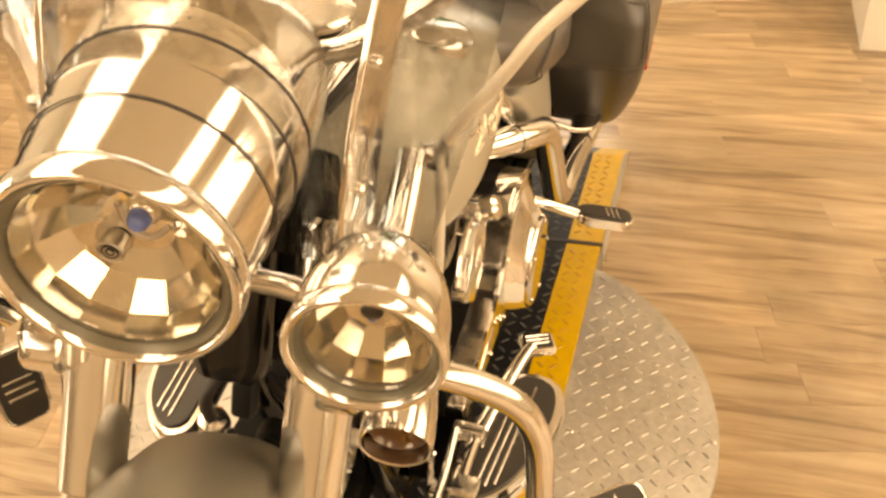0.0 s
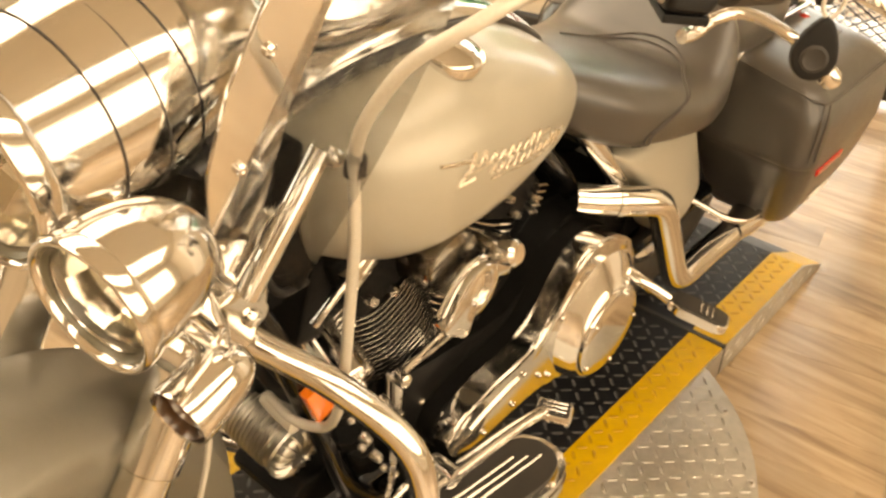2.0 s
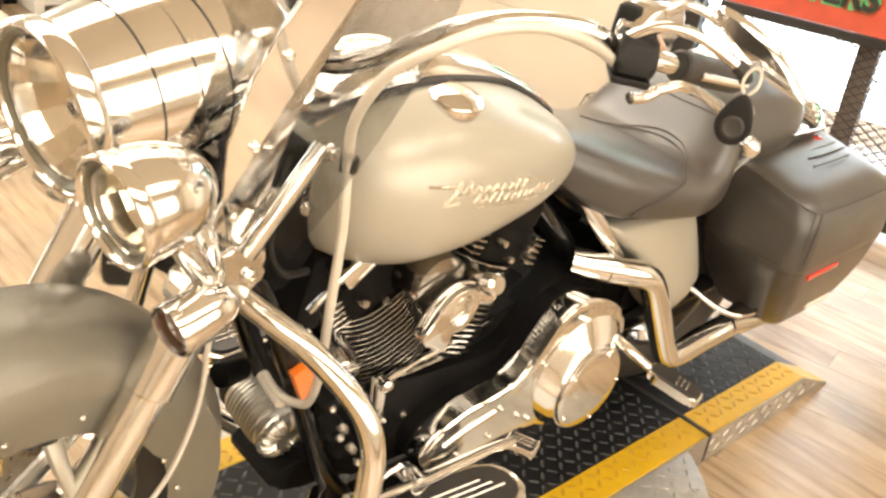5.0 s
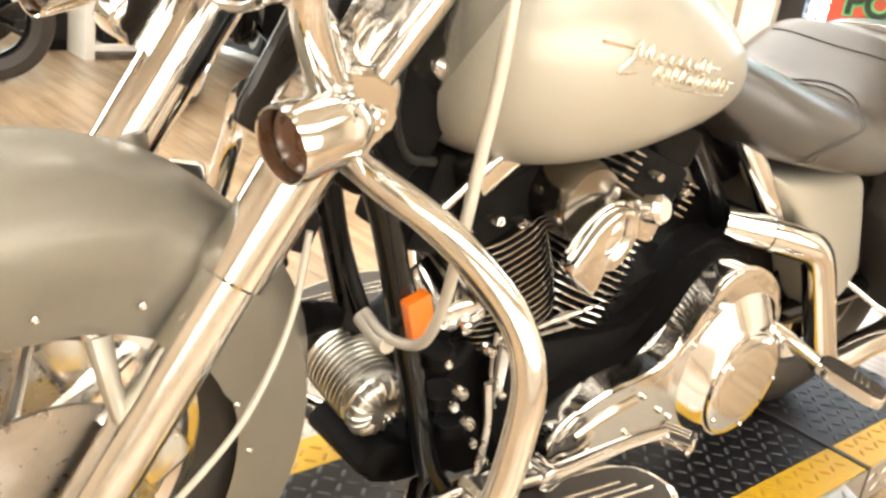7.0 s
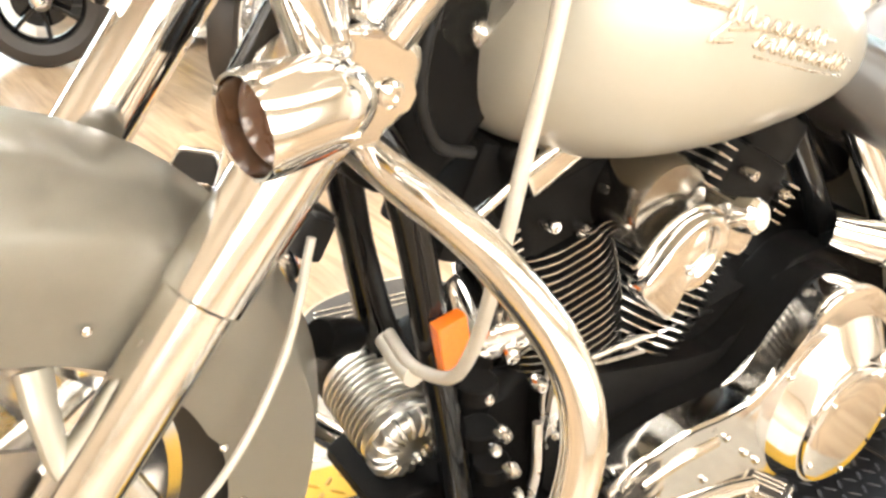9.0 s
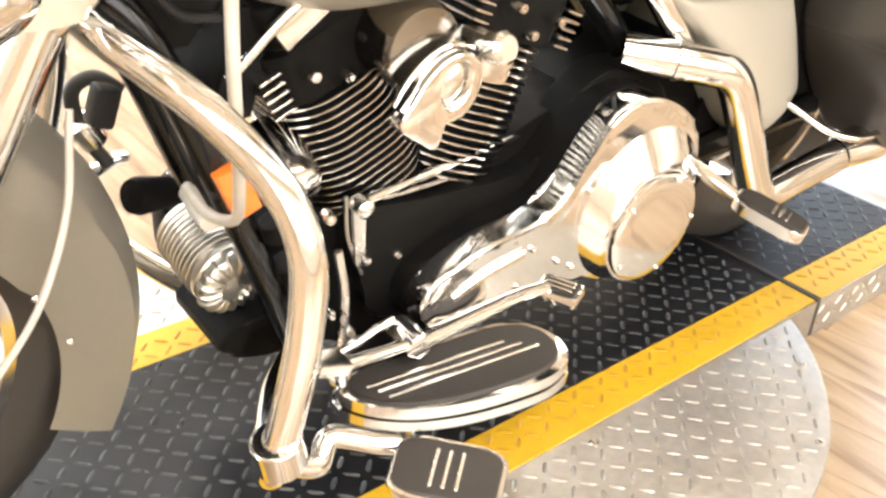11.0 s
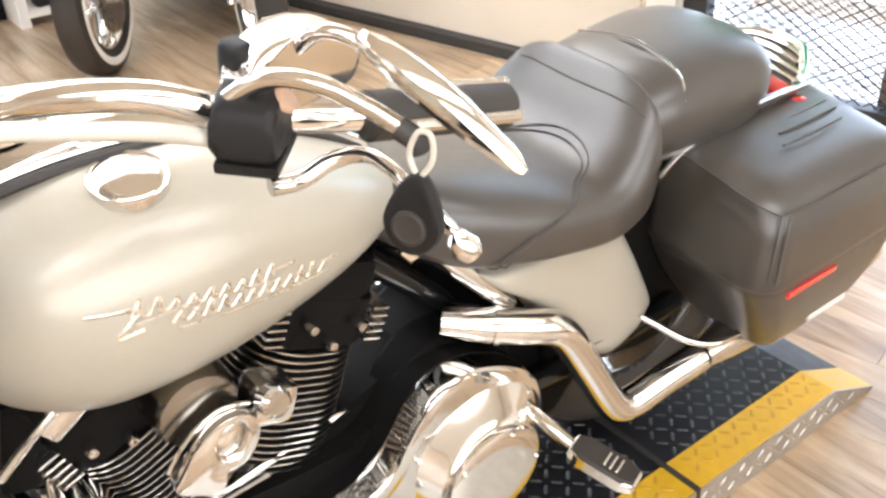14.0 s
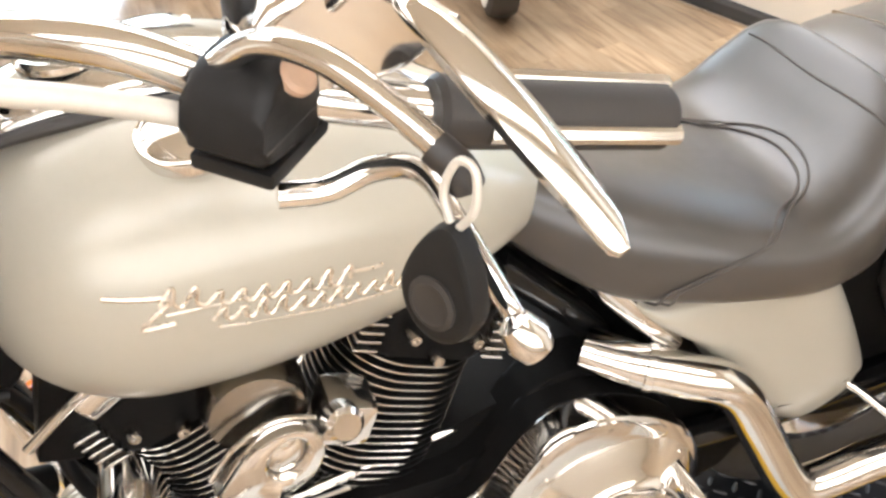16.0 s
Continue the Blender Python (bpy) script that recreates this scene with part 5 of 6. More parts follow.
for q in ((-1.05, -0.12, 0.36), (-1.03, -0.125, 0.31), (-1.02, -0.125, 0.42), (-0.99, -0.13, 0.24)):
    bolt(q, (0, -1, 0), 0.009, bike, h=0.016)
part("valve", lathe([(0, 0.008), (0.012, 0.012), (0.02, 0.012), (0.024, 0.009), (0.034, 0.012), (0.04, 0.008)], (-1.02, -0.15, 0.165), (0.05, -0.1, 1), 14), CHROME, bike, "small chrome fitting")
part("brake_rod", sweep([(-1.10, -0.17, 0.235), (-1.02, -0.17, 0.24), (-0.94, -0.165, 0.255)], 0.007, 10), CHROME, bike, "chrome linkage rod")
part("side_reflector", box((-1.120, -0.098, 0.470), (0.036, 0.018, 0.068), 0.004, Matrix.Rotation(radians(-20), 4, "Y")), ORANGE, bike, "orange side reflector")
part("side_reflector", box((-1.115, 0.108, 0.484), (0.034, 0.014, 0.062), 0.004, Matrix.Rotation(radians(-20), 4, "Y")), ORANGE, bike, "orange side reflector")
part("cable_boot", sweep([(-1.142, -0.015, 0.432), (-1.146, -0.05, 0.428), (-1.15, -0.085, 0.43)], 0.0115, 12), BEIGE_HOSE, bike, "pale cable boot")
part("wire_loom", sweep([(-1.18, 0.04, 0.62), (-1.13, 0.06, 0.5), (-1.1, 0.02, 0.40), (-1.04, 0.0, 0.33)], 0.01, 10), BLACK_PLASTIC, bike)

# neck panel, starter nose, wiring and rear engine bay
part("neck_panel", prism(curve2([(-1.25, 0.66), (-1.19, 0.62), (-1.11, 0.66), (-1.085, 0.74), (-1.09, 0.83), (-1.13, 0.87), (-1.2, 0.83), (-1.25, 0.76)], 4), -0.058, 0.058, "xz", 0.012, 3), BLACK_COAT, bike, "black steering neck panel")
part("rod_knuckle", box((-0.613, -0.048, 0.402), (0.02, 0.018, 0.024), 0.004), CHROME, bike)
part("regulator", box((-1.085, 0.0, 0.60), (0.05, 0.12, 0.13), 0.008, Matrix.Rotation(radians(14), 4, "Y")), BLACK_COAT, bike, "black finned regulator box")
part("wiring_box", box((-1.21, 0.045, 0.535), (0.03, 0.03, 0.05), 0.008, Matrix.Rotation(radians(20), 4, "Y")), BLACK_PLASTIC, bike, "black wiring box")
part("black_hose", sweep([(-1.18, 0.06, 0.54), (-1.205, 0.08, 0.555), (-1.228, 0.092, 0.535), (-1.222, 0.09, 0.485), (-1.20, 0.08, 0.44)], 0.009, 12), RUBBER, bike, "black rubber hose")
part("canister_cap", lathe([(-0.03, 0.02), (0.0, 0.02), (0.006, 0.017), (0.008, 0.008), (0.008, 0.0)], (-1.225, 0.09, 0.495), (-0.5, -0.2, 0.85), 24), CHROME_SOFT, bike, "bright canister cap")
part("ignition_cap", lathe([(0, 0.012), (0.008, 0.012), (0.012, 0.008), (0.013, 0)], (-1.125, -0.056, 0.775), (0, -1, 0.1), 18), CHROME, bike)
part("wire_loop", sweep([(-1.165, -0.062, 0.86), (-1.195, -0.085, 0.80), (-1.20, -0.09, 0.73), (-1.17, -0.085, 0.68), (-1.12, -0.075, 0.665)], 0.006, 10), BLACK_PLASTIC, bike, "black wire loop")
nose = part("sensor_housing", lathe([(-0.05, 0.04), (0.03, 0.04), (0.038, 0.036), (0.042, 0.024), (0.043, 0.0)], (-1.04, -0.06, 0.46), (-0.15, -0.9, -0.35), 32), CHROME, bike, "chrome round cam housing")
bolt((-1.041, -0.098, 0.447), (-0.15, -0.9, -0.35), 0.011, nose, h=0.014)
for x, y, z, r in ((-1.062, -0.09, 0.395, 0.010), (-1.045, -0.10, 0.33, 0.011), (-1.015, -0.12, 0.275, 0.009)):
    part("tube_clamp", lathe([(-0.012, 0.02), (-0.01, 0.0225), (0.01, 0.0225), (0.012, 0.02)], (x, -0.085, z), (0.25, 0, -0.97), 20), BLACK_COAT, bike)
    bolt((x, y - 0.012, z), (-0.2, -0.95, 0), r * 0.7, bike, h=0.01)
part("drain_line", sweep([(-1.0, -0.125, 0.36), (-0.995, -0.135, 0.30), (-1.0, -0.14, 0.24), (-1.015, -0.145, 0.195)], 0.006, 10), STEEL, bike, "thin metal line")
part("gearbox", prism(curve2([(-0.56, 0.17), (-0.36, 0.15), (-0.2, 0.2), (-0.17, 0.30), (-0.2, 0.44), (-0.34, 0.50), (-0.5, 0.46), (-0.58, 0.34)], 4), -0.09, 0.09, "xz", 0.015, 3), BLACK_COAT, bike, "black gearbox case")
for sy in (-1, 1):
    part("swingarm", sweep([(-0.42, sy * 0.10, 0.30), (-0.2, sy * 0.115, 0.31), (0.03, sy * 0.118, 0.322)], 0.024, 12, flat=1.3), BLACK_GLOSS, bike, "black swingarm")
    part("fender_panel", prism(curve2([(-0.28, 0.34), (-0.13, 0.26), (0.06, 0.24), (0.1, 0.42), (0.04, 0.56), (-0.1, 0.60), (-0.22, 0.5)], 4), sy * 0.098 - 0.004, sy * 0.098 + 0.004, "xz", 0.003), BLACK_COAT, bike, "black inner side panel")
for k, (x, z) in enumerate(((-0.205, 0.43), (-0.215, 0.40), (-0.19, 0.36))):
    bolt((x, -0.103, z), (0, -1, 0), 0.007, bike, h=0.008)

# engine guard with highway pegs
for sy in (-1, 1):
    guard = part("engine_guard", sweep([(-1.27, sy * 0.09, 0.70), (-1.25, sy * 0.14, 0.68), (-1.21, sy * 0.22, 0.645), (-1.175, sy * 0.29, 0.59), (-1.165, sy * 0.325, 0.53), (-1.175, sy * 0.338, 0.45), (-1.195, sy * 0.342, 0.37), (-1.212, sy * 0.338, 0.30), (-1.205, sy * 0.315, 0.265), (-1.17, sy * 0.25, 0.235), (-1.10, sy * 0.14, 0.19), (-1.05, sy * 0.09, 0.18)], 0.0185, 20), CHROME, bike, "chrome tubular engine guard")
    part("peg_clamp", lathe([(-0.02, 0.024), (-0.018, 0.027), (0.018, 0.027), (0.02, 0.024)], (-1.207, sy * 0.34, 0.315), (-0.2, 0, 1), 20), CHROME, guard)
    part("peg_arm", sweep([(-1.205, sy * 0.34, 0.30), (-1.165, sy * 0.345, 0.275), (-1.14, sy * 0.33, 0.29), (-1.10, sy * 0.36, 0.285), (-1.08, sy * 0.37, 0.28)], 0.013, 12), CHROME, guard)
    pl = Vector((0.62, sy * 0.78, 0.05)).normalized()
    pn = Vector((-0.28, sy * 0.15, 0.94))
    pn = (pn - pl * pn.dot(pl)).normalized()
    pw = pl.cross(pn)
    pm = Matrix.Translation((-1.058, sy * 0.432, 0.272)) @ Matrix((pw, pl, pn)).transposed().to_4x4()
    if sy > 0:      # folded up on this side
        pm = Matrix.Translation((-1.17, 0.45, 0.41)) @ Matrix.Rotation(radians(-35), 4, "Z") @ Matrix.Rotation(radians(75), 4, "X")
    peg = part("highway_peg", prism([(a * 0.036, b * 0.062) for a, b in rounded(1, 1, 0.45)], -0.012, 0.012, "xy", 0.005), CHROME, guard, "chrome highway peg", xf=BIKE @ pm)
    part("peg_pad", prism([(a * 0.031, b * 0.057) for a, b in rounded(1, 1, 0.45)], 0.01, 0.0165, "xy", 0.002), RUBBER, guard, "black rubber pad", xf=BIKE @ pm)
    for k in (-1, 0, 1):
        part("pad_bar", box((0, k * 0.014 , 0.0168), (0.044, 0.004, 0.003), 0.001, seg=1), CHROME_SOFT, guard, xf=BIKE @ pm)

# foot boards, shifter, passenger pegs, stand
for sy in (-1, 1):
    fo = curve2([(-1.044, 0.200), (-1.03, 0.176), (-1.005, 0.172), (-0.887, 0.182), (-0.775, 0.197), (-0.738, 0.222), (-0.724, 0.262), (-0.735, 0.300), (-0.765, 0.317), (-0.81, 0.321), (-0.90, 0.306), (-0.975, 0.279), (-1.025, 0.240)], 4)
    def shrink(pts, q):
        return [(-0.882 + (a + 0.882) * (1 - q / 0.16), 0.245 + (b - 0.245) * (1 - q / 0.068)) for a, b in pts]
    tiltm = BIKE @ Matrix.Translation((-0.875, 0, 0.196)) @ Matrix.Rotation(radians(1), 4, "Y") @ Matrix.Translation((0.875, 0, 0))
    if sy > 0:      # stands further out and higher on this side
        tiltm = Matrix.Translation((-0.03, 0.08, 0.05)) @ tiltm
    board = part("footboard", prism([(a, sy * b) for a, b in fo], -0.012, 0.006, "xy", 0.005), CHROME, bike, "chrome rider footboard", xf=tiltm)
    part("board_rim", prism([(a, sy * b) for a, b in shrink(fo, -0.003)], -0.03, -0.015, "xy", 0.005), CHROME, board, xf=tiltm)
    part("board_pad", prism([(a, sy * b) for a, b in shrink(fo, 0.012)], 0.004, 0.011, "xy", 0.003), RUBBER, board, "black rubber pad", xf=tiltm)
    for k in (-1, 0, 1):
        part("pad_bar", box((-0.893 + 0.013 * k, sy * (0.241 + 0.015 * k), 0.0115), (0.225 + 0.012 * k, 0.0046, 0.003), 0.001, Matrix.Rotation(radians(sy * 5.5), 4, "Z"), 1), CHROME_SOFT, board, xf=tiltm)
    part("board_bracket", box((-0.9, sy * 0.13, 0.17), (0.16, 0.07, 0.02), 0.006), BLACK_COAT, bike)
    stem = part("passenger_peg", sweep([(-0.395, sy * 0.15, 0.362), (-0.39, sy * 0.21, 0.346), (-0.376, sy * 0.268, 0.326)], 0.011, 12, flat=0.7), CHROME, bike, "folding chrome passenger peg")
    pm = Matrix.Translation((-0.355, sy * 0.322, 0.314)) @ Matrix.Rotation(radians(-sy * 20), 4, "Z") @ Matrix.Rotation(radians(-sy * 12), 4, "X")
    part("peg_body", prism([(a * 0.026, b * 0.058) for a, b in rounded(1, 1, 0.5)], -0.012, 0.008, "xy", 0.005), CHROME, stem, xf=BIKE @ pm)
    part("peg_pad", prism([(a * 0.022, b * 0.053) for a, b in rounded(1, 1, 0.5)], 0.006, 0.013, "xy", 0.002), RUBBER, stem, "black rubber pad", xf=BIKE @ pm)
    for k in (-1, 0, 1):
        part("pad_bar", box((0, sy * 0.012 + k * 0.011, 0.013), (0.03, 0.0035, 0.003), 0.001, seg=1), CHROME_SOFT, stem, xf=BIKE @ pm)
shifter = part("shift_lever", sweep([(-0.925, -0.20, 0.232), (-0.86, -0.215, 0.252), (-0.79, -0.235, 0.276), (-0.745, -0.25, 0.287)], (0.014, 0.009), 12, flat=1.3), CHROME, bike, "chrome heel shift lever")
SP = Vector((-0.728, -0.258, 0.276))
SPR = Matrix.Rotation(radians(25), 4, "Z")
part("shift_pad", box(SP, (0.046, 0.062, 0.02), 0.0095, SPR), CHROME, shifter)
part("pad_rubber", box(SP + Vector((0, 0, 0.007)), (0.036, 0.052, 0.012), 0.0055, SPR), RUBBER, shifter, "black ribbed rubber")
for k in (-1, 0, 1):
    part("pad_bar", box(SP + Vector((0.0095 * k * math.cos(radians(25)), 0.0095 * k * math.sin(radians(25)), 0.0135)), (0.0035, 0.04, 0.0025), 0.001, SPR, 1), CHROME_SOFT, shifter)
part("shift_hub", lathe([(0, 0.02), (0.05, 0.02), (0.056, 0.012)], (-0.925, -0.16, 0.232), (0, -1, 0), 20), CHROME, shifter)
part("toe_lever", sweep([(-0.93, -0.20, 0.235), (-1.0, -0.20, 0.243), (-1.06, -0.205, 0.255)], 0.009, 12), CHROME, shifter)
part("toe_pad", box((-1.07, -0.215, 0.277), (0.05, 0.04, 0.018), 0.006, Matrix.Rotation(radians(20), 4, "Y")), CHROME_SOFT, shifter)
part("side_stand", sweep([(-0.93, -0.12, 0.14), (-0.96, -0.25, 0.10), (-0.99, -0.37, 0.04)], 0.013, 12), CHROME_SOFT, bike, "lowered metal side stand")
part("stand_spur", sweep([(-1.0, -0.42, 0.150), (-0.985, -0.455, 0.150), (-0.975, -0.478, 0.152)], 0.006, 10), CHROME, bike, "short chrome spur of the side stand")
part("spur_knob", lathe([(-0.013, 0.004), (-0.009, 0.011), (0, 0.014), (0.009, 0.011), (0.013, 0.004)], (-0.968, -0.487, 0.154), (0.4, -0.9, 0.1), 18), BLACK_PLASTIC, bike, "black ball knob")
part("stand_foot", box((-0.995, -0.39, 0.034), (0.05, 0.045, 0.014), 0.005, Matrix.Rotation(radians(-3.5), 4, "X")), BLACK_COAT, bike)

# key fob hung on the clutch lever
XF = FRONT
fob = thing("key_fob", (-0.93, -0.53, 1.10), "round black plastic key fob hanging from the hand lever", "key fob")
fo_c, fo_n = Vector((-0.919, -0.553, 1.088)), Vector((-0.93, -0.3, 0.14)).normalized()
fo_u = (Vector((0, 0, 1)) - fo_n * fo_n.z).normalized()
fo_s = fo_u.cross(fo_n)
part("case", loft([[fo_c + fo_s * (0.0235 * sc * math.cos(q) * (1 - 0.3 * max(0, math.sin(q)))) + fo_u * ((0.027 + (0.012 if math.sin(q) > 0 else 0)) * sc * math.sin(q)) + fo_n * o for q in (2 * math.pi * k / 32 for k in range(32))] for o, sc in ((-0.008, 0.8), (-0.006, 0.95), (0.0, 1.0), (0.006, 0.95), (0.008, 0.8))]), BLACK_PLASTIC, fob)
part("button", lathe([(0.006, 0.014), (0.0095, 0.014), (0.0105, 0.011), (0.0095, 0.009), (0.0095, 0)], fo_c - fo_u * 0.003, fo_n, 24), RUBBER, fob)
part("cord", sweep([fo_c + fo_u * 0.033, fo_c + fo_u * 0.05 - fo_s * 0.009, fo_c + fo_u * 0.068 - fo_s * 0.004, fo_c + fo_u * 0.068 + fo_s * 0.006, fo_c + fo_u * 0.05 + fo_s * 0.009, fo_c + fo_u * 0.033], 0.0022, 8), BEIGE_HOSE, fob, "pale cord loop")
XF = Matrix()

# ---- the rest of the showroom ----
def parked_bike(at, yaw, paint, white_wall, label, size=1.0):
    root = thing("parked_motorcycle", (at[0], at[1], 0), label, "motorcycle", "parked motorcycles")
    m = Matrix.Translation((at[0], at[1], 0)) @ Matrix.Rotation(yaw, 4, "Z") @ Matrix.Scale(size, 4)
    for x, nm in ((0.0, "front_wheel"), (1.5, "rear_wheel")):
        c = Vector((x, 0, 0.31))
        w = part(nm, lathe([(-0.06, 0.03), (-0.03, 0.05), (0.03, 0.05), (0.06, 0.03)], c, (0, 1, 0), 20), STEEL, root, xf=m)
        part("tyre", lathe([(-0.045, 0.2), (-0.065, 0.25), (-0.05, 0.30), (-0.02, 0.312), (0.02, 0.312), (0.05, 0.30), (0.065, 0.25), (0.045, 0.2)], c, (0, 1, 0), 48, caps=False), RUBBER, w, "black rubber tyre", xf=m)
        if white_wall:
            for sy in (-1, 1):
                part("white_band", lathe([(sy * 0.0615, 0.235), (sy * 0.066, 0.248), (sy * 0.063, 0.268)], c, (0, 1, 0), 48, caps=False), WHITE, w, "white tyre band", xf=m)
        part("rim", lathe([(-0.046, 0.205), (-0.046, 0.195), (-0.02, 0.18), (0.02, 0.18), (0.046, 0.195), (0.046, 0.205)], c, (0, 1, 0), 48, caps=False), BLACK_GLOSS if not white_wall else CHROME, w, xf=m)
        for k in range(7):
            a = 2 * math.pi * k / 7
            d = Vector((math.cos(a), 0, math.sin(a)))
            part("spoke", sweep([c + d * 0.04, c + d * 0.185], 0.012, 8), BLACK_GLOSS if not white_wall else CHROME, w, xf=m)
        part("brake_disc", lathe([(-0.002, 0.06), (-0.002, 0.14), (0.002, 0.14), (0.002, 0.06)], c + Vector((0, -0.075, 0)), (0, 1, 0), 36), STEEL if white_wall else BLACK_GLOSS, w, xf=m)
    for sy in (-1, 1):
        part("fork_leg", sweep([(0, sy * 0.1, 0.30), (0.18, sy * 0.1, 0.60), (0.33, sy * 0.1, 0.86)], 0.028, 14), CHROME, root, xf=m)
        part("handlebar", sweep([(0.35, 0, 0.98), (0.36, sy * 0.15, 1.02), (0.45, sy * 0.3, 1.06), (0.6, sy * 0.38, 1.02)], 0.014, 10), CHROME, root, xf=m)
    part("headlamp", lathe([(0, 0.09), (-0.02, 0.095), (-0.06, 0.09), (-0.13, 0.05), (-0.14, 0.0)], (0.14, 0, 0.84), (-1, 0, 0), 28), CHROME, root, xf=m)
    rows = between([(0.4, 0.05, 0.86, 0.78), (0.5, 0.13, 0.9, 0.7), (0.7, 0.14, 0.9, 0.7), (0.9, 0.08, 0.82, 0.7), (0.96, 0.03, 0.78, 0.72)], 3)
    part("fuel_tank", loft([egg(x, w, t, l, 24) for x, w, t, l in rows]), paint, root, xf=m)
    rows = between([(0.9, 0.06, 0.76, 0.66), (1.1, 0.15, 0.74, 0.64), (1.3, 0.15, 0.82, 0.66), (1.6, 0.12, 0.84, 0.7), (1.75, 0.05, 0.78, 0.72)], 3)
    part("seat", loft([egg(x, w, t, l, 24) for x, w, t, l in rows]), LEATHER, root, xf=m)
    part("engine", box((0.72, 0, 0.42), (0.42, 0.3, 0.42), 0.05), BLACK_COAT, root, xf=m)
    for sy in (-1, 1):
        part("cylinder", lathe([(0, 0.07), (0.2, 0.075), (0.24, 0.06)], (0.72 + sy * 0.05, 0, 0.45), (sy * 0.38, 0, 0.92), 20), STEEL, root, xf=m)
        part("frame_tube", sweep([(0.36, sy * 0.05, 0.8), (0.42, sy * 0.12, 0.4), (0.55, sy * 0.12, 0.2), (1.3, sy * 0.12, 0.25)], 0.018, 10), BLACK_GLOSS, root, xf=m)
        part("muffler", lathe([(0, 0.03), (0.1, 0.045), (0.75, 0.045), (0.8, 0.03)], (0.95, sy * 0.2, 0.26), (1, 0, 0.05), 20), CHROME, root, xf=m)
    arc = [[Vector((0.0 + math.cos(q) * r, y, 0.31 + math.sin(q) * r)) for y, r in ((-0.075, 0.30), (-0.07, 0.335), (0, 0.345), (0.07, 0.335), (0.075, 0.30))] for q in (radians(10 + 150 * k / 16) for k in range(17))]
    bm = bmesh.new()
    rows = [[bm.verts.new(p) for p in r] for r in arc]
    for a, b in zip(rows, rows[1:]):
        for i in range(len(a) - 1):
            bm.faces.new((a[i], a[i + 1], b[i + 1], b[i]))
    bmesh.ops.solidify(bm, geom=bm.faces[:], thickness=0.004)
    part("front_fender", bm, paint, root, xf=m)
    return root


DARK_PAINT = mat("dark_bike_paint", (0.012, 0.014, 0.02), 0.2, 0.0, 0.1, 40, coat=1.0)
parked_bike((-0.65, 3.40), radians(165), DARK_PAINT, False, "black parked motorcycle with black wheels in the showroom", 0.88)
parked_bike((0.02, 2.92), radians(50), DARK_PAINT, True, "dark parked motorcycle with chrome forks on the showroom floor")
parked_bike((0.52, 2.42), radians(74), DARK_PAINT, True, "black parked motorcycle with white-banded tyres")

cabinet = thing("cabinet", (0.12, 3.95, 0), "white painted display cabinet with open shelves", "cabinet")
for x in (-0.07, 0.31):
    part("side_panel", box((x, 3.95, 0.55), (0.05, 0.36, 1.1), 0.003), WHITE, cabinet)
for z in (0.06, 0.42, 0.78, 1.1):
    part("shelf", box((0.12, 3.95, z), (0.328, 0.36, 0.03), 0.003), WHITE, cabinet)
part("back_panel", box((0.12, 4.12, 0.57), (0.328, 0.015, 1.06)), WHITE, cabinet)
part("item", box((0.05, 3.86, 0.15), (0.08, 0.1, 0.15), 0.01), BLACK_PLASTIC, cabinet, "black box on the lowest shelf")
part("item", box((0.14, 3.86, 0.135), (0.08, 0.1, 0.12), 0.01), PLATE_YELLOW, cabinet, "yellow box on the lowest shelf")
speaker = thing("speaker_box", (-0.16, 4.08, 0), "black loudspeaker box standing on the floor", "loudspeaker")
part("housing", box((-0.16, 4.10, 0.3), (0.12, 0.2, 0.6), 0.008), BLACK_COAT, speaker)
part("grille", box((-0.16, 3.996, 0.31), (0.10, 0.012, 0.5), 0.004), BLACK_PLASTIC, speaker)
monitor = thing("floor_sign", (-0.24, 4.6, 0), "dark-framed floor sign with a white sheet", "sign")
part("frame", box((-0.24, 4.6, 0.30), (0.3, 0.03, 0.5), 0.004), DARK_FRAME, monitor)
part("foot", box((-0.24, 4.6, 0.025), (0.26, 0.16, 0.05), 0.006), DARK_FRAME, monitor)
part("sheet", box((-0.24, 4.583, 0.32), (0.22, 0.006, 0.38), 0.002), WHITE, monitor, "white printed sheet")

# ---- floor planks ----
random.seed(7)
plank_mesh = {}
FM = Matrix.Translation((0, 0, 0)) @ Matrix.Rotation(math.atan2(0.977, -0.215), 4, "Z")
floor = bpy.data.objects["floor"]
row_w = 0.128


def plank(length):
    key = round(length, 2)
    if key not in plank_mesh:
        bm = bmesh.new()
        w, l, h, b = row_w / 2 - 0.0003, length / 2 - 0.0003, 0.0, 0.0006
        lo = [bm.verts.new((sx * l, sy * w, -0.01)) for sx, sy in ((-1, -1), (1, -1), (1, 1), (-1, 1))]
        mi = [bm.verts.new((sx * l, sy * w, h - b)) for sx, sy in ((-1, -1), (1, -1), (1, 1), (-1, 1))]
        hi = [bm.verts.new((sx * (l - b), sy * (w - b), h)) for sx, sy in ((-1, -1), (1, -1), (1, 1), (-1, 1))]
        for r0, r1 in ((lo, mi), (mi, hi)):
            for i in range(4):
                bm.faces.new((r0[i], r0[(i + 1) % 4], r1[(i + 1) % 4], r1[i]))
        bm.faces.new(hi)
        me = bpy.data.meshes.new("plank")
        bm.to_mesh(me)
        bm.free()
        me.materials.append(WOOD)
        plank_mesh[key] = me
    return plank_mesh[key]


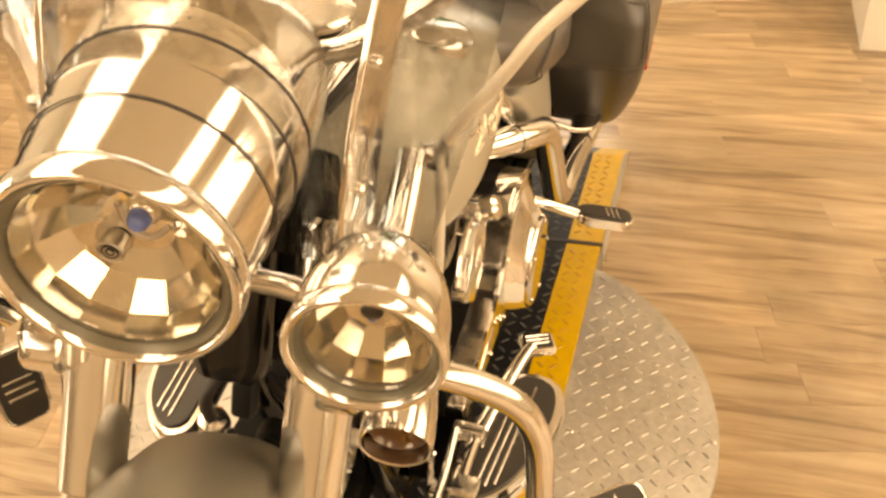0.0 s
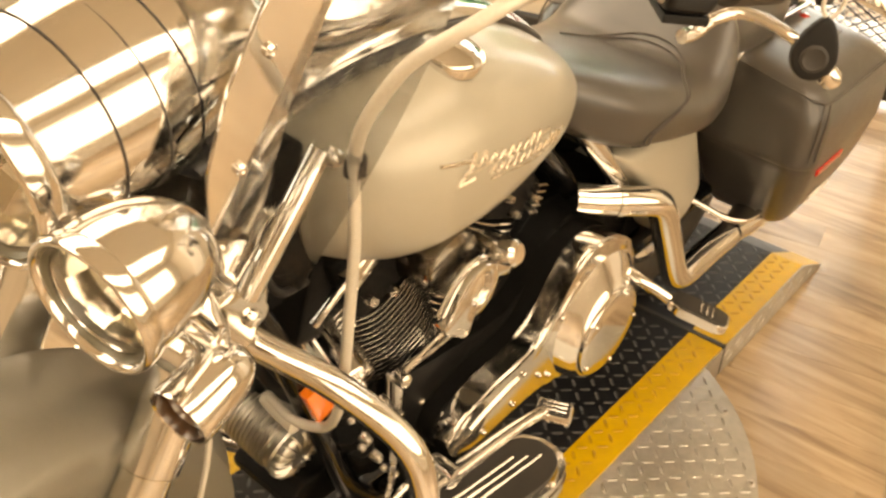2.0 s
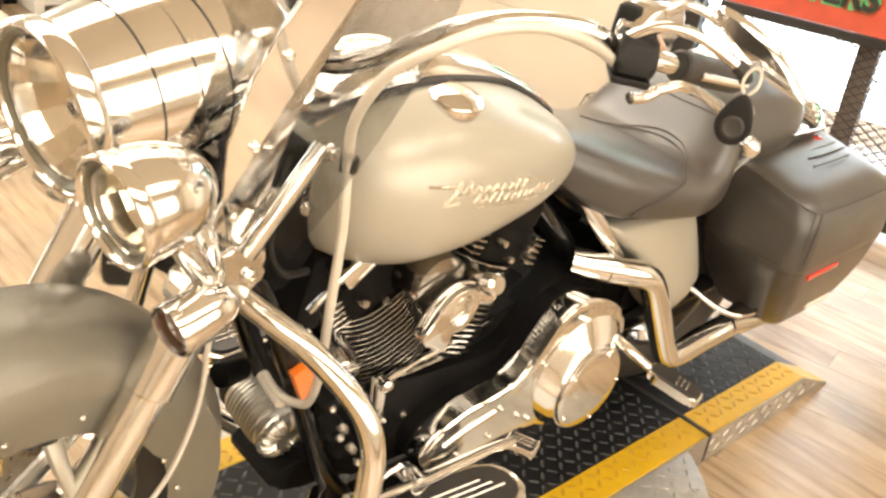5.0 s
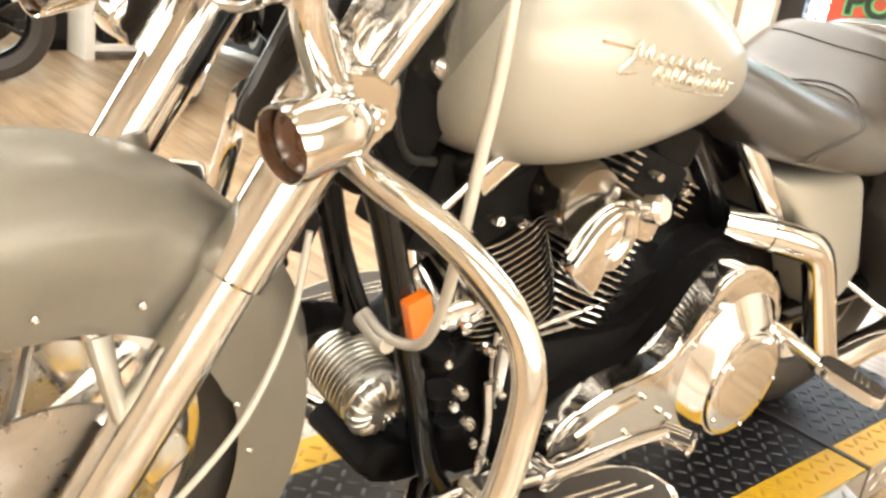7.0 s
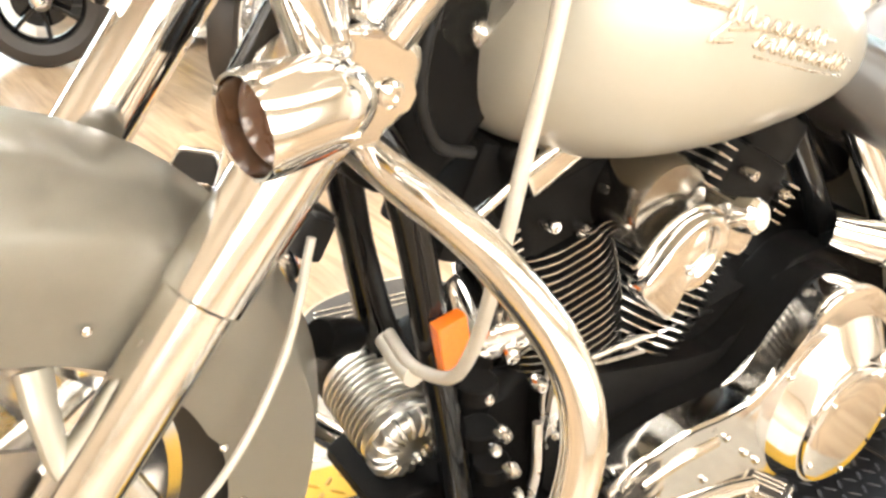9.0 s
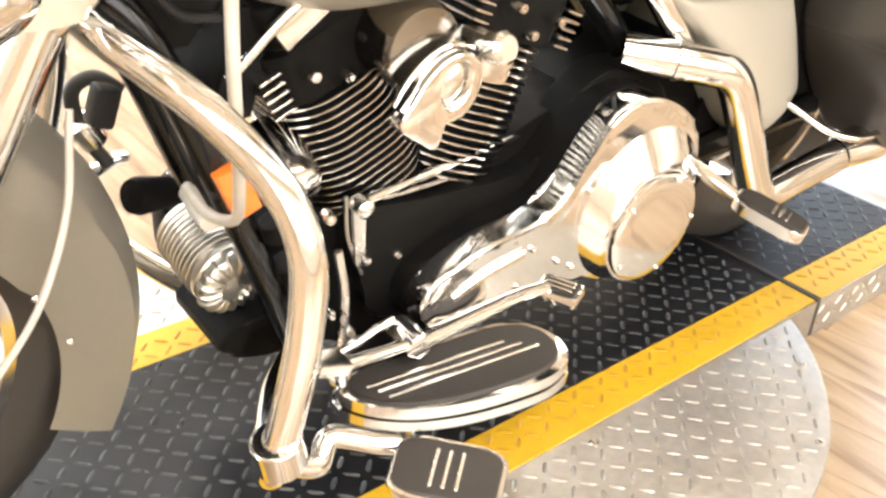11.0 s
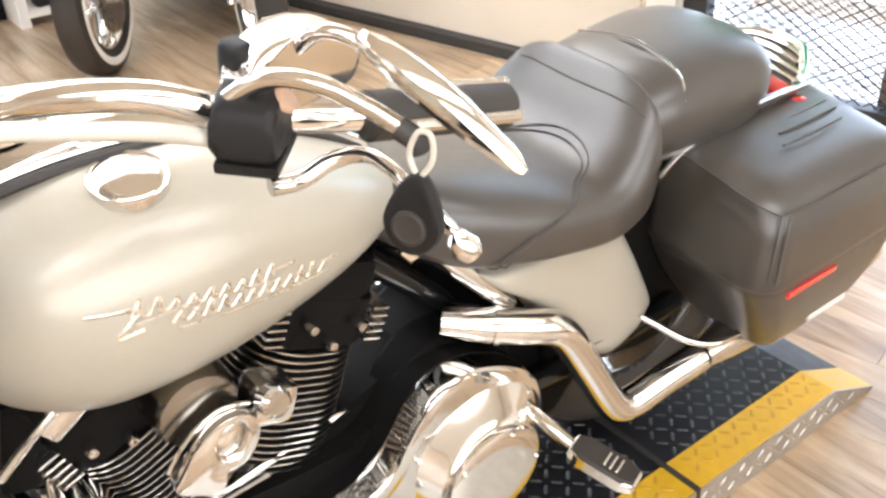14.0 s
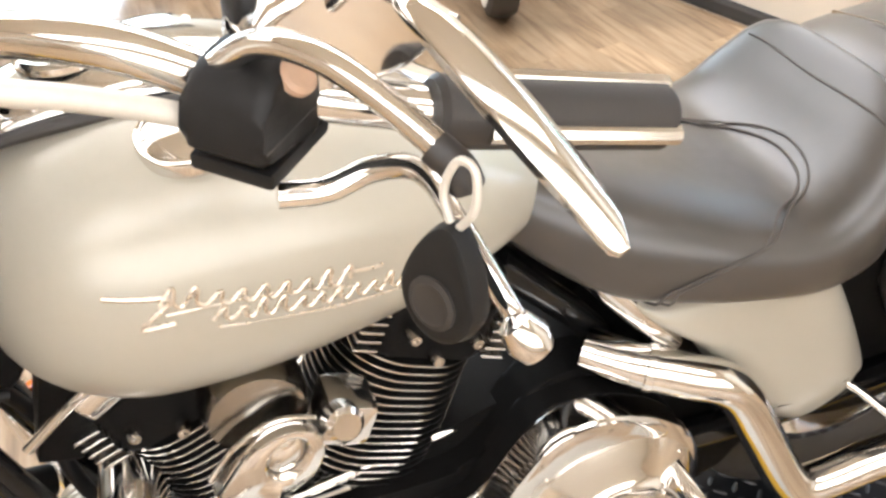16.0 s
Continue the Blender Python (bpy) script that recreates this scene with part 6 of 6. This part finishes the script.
rest = bmesh.new()
count = 0
for r in range(-30, 46):
    v = r * row_w
    s = -4.6 + random.uniform(0, 1.2)
    while s < 7.6:
        length = random.choice((0.9, 1.2, 1.2))
        c = FM @ Vector((s + length / 2, v, 0))
        if c.x > 2.6 + 0.1 or c.x < -5.8 or c.y < -3.6 or c.y > 6.9:
            s += length
            continue
        near = -0.9 < c.x < 2.4 and -2.2 < c.y < 1.9 and count < 300
        if near:
            ob = new("plank", plank(length))
            ob.parent = floor
            ob.matrix_basis = FM @ Matrix.Translation((s + length / 2, v, 0))
            count += 1
        else:
            tmp = bmesh.new()
            tmp.from_mesh(plank(length))
            tmp.transform(FM @ Matrix.Translation((s + length / 2, v, 0)))
            me = bpy.data.meshes.new("t")
            tmp.to_mesh(me)
            tmp.free()
            rest.from_mesh(me)
            bpy.data.meshes.remove(me)
        s += length
me = bpy.data.meshes.new("plank_rest")
rest.to_mesh(me)
rest.free()
me.materials.clear()
me.materials.append(WOOD)
ob = new("more_planks", me)
ob.parent = floor
tagged(ob, "rows of oak planks further off", kind="stuff")

# ---- tread lugs ----
lug_meshes = {}


def lug(material):
    if material.name not in lug_meshes:
        bm = bmesh.new()
        base = [bm.verts.new(p) for p in ((-0.0135, 0, 0), (-0.0078, -0.0034, 0), (0.0078, -0.0034, 0), (0.0135, 0, 0), (0.0078, 0.0034, 0), (-0.0078, 0.0034, 0))]
        top = [bm.verts.new(p) for p in ((-0.0105, 0, 0.0014), (-0.0068, -0.0012, 0.0021), (0.0068, -0.0012, 0.0021), (0.0105, 0, 0.0014), (0.0068, 0.0012, 0.0021), (-0.0068, 0.0012, 0.0021))]
        for i in range(6):
            bm.faces.new((base[i], base[(i + 1) % 6], top[(i + 1) % 6], top[i]))
        bm.faces.new(top)
        me = bpy.data.meshes.new("lug")
        bm.to_mesh(me)
        bm.free()
        for p in me.polygons:
            p.use_smooth = True
        me.materials.append(material)
        lug_meshes[material.name] = me
    return lug_meshes[material.name]


def tread(parent, inside, x0, x1, y0, y1, z, material, near, pitch=0.0295, turn=0.0, tilt=None, most=300):
    """A weave of lugs on a plate: single pieces where near() holds, the rest in one mesh."""
    verts, faces = [], []
    src = lug(material)
    base = [v.co.copy() for v in src.vertices]
    poly = [list(p.vertices) for p in src.polygons]
    loc = Vector(parent.location) if parent.location else Vector()
    n = 0
    i0, i1 = int(x0 / pitch) - 1, int(x1 / pitch) + 1
    j0, j1 = int(y0 / pitch) - 1, int(y1 / pitch) + 1
    for i in range(i0, i1 + 1):
        for j in range(j0, j1 + 1):
            x, y = i * pitch, j * pitch
            if not (x0 < x < x1 and y0 < y < y1 and inside(x, y)):
                continue
            m = Matrix.Translation((x, y, z)) @ Matrix.Rotation(radians(45 if (i + j) % 2 else -45) + turn, 4, "Z")
            if tilt is not None:
                m = tilt @ m
            if near(x, y) and n < most:
                ob = new("lug", src)
                ob.parent = parent
                ob.matrix_basis = Matrix.Translation(-loc) @ m
                n += 1
            else:
                k = len(verts)
                verts += [m @ v for v in base]
                faces += [[k + q for q in f] for f in poly]
    if verts:
        me = bpy.data.meshes.new("tread")
        me.from_pydata([tuple(v) for v in verts], [], faces)
        me.materials.append(material)
        ob = new("tread", me)
        ob.parent = parent
        ob.matrix_parent_inverse = Matrix.Translation(-loc)
        tagged(ob, "raised tread lugs", kind="stuff")


def no(x, y):
    return False


def clear(x, y):
    return abs(x - JX) > 0.018


tread(turntable, lambda x, y: math.hypot(x - TX, y) < TR - 0.018 and abs(y) > HALF + 0.012, TX - TR, TX + TR, -TR, TR, 0.081, PLATE, lambda x, y: -0.8 < x < -0.2 and y < -0.28)
tread(platform, clear, X0 + 0.02, X1 - 0.01, -HALF + BAND + 0.01, HALF - BAND - 0.01, TOP, LUG_BLACK, lambda x, y: -0.75 < x < 0.2 and y < -0.05, most=200)
tread(platform, clear, X0 + 0.02, X1 - 0.01, -HALF + 0.01, -HALF + BAND - 0.008, TOP, LUG_YELLOW, lambda x, y: -0.8 < x < 0.4, most=100)
tread(platform, clear, X0 + 0.02, X1 - 0.01, HALF - BAND + 0.01, HALF - 0.008, TOP, LUG_YELLOW, no)
SIDE = Matrix.Translation((0, -HALF - 0.004, 0)) @ Matrix.Rotation(radians(90), 4, "X")
tread(platform, lambda x, y: y < 0.08 * min(1, (X2 - x) / (X2 - X1)) - 0.012, XR + 0.005, X2 - 0.02, 0.008, 0.08, 0, PLATE, no, tilt=SIDE)
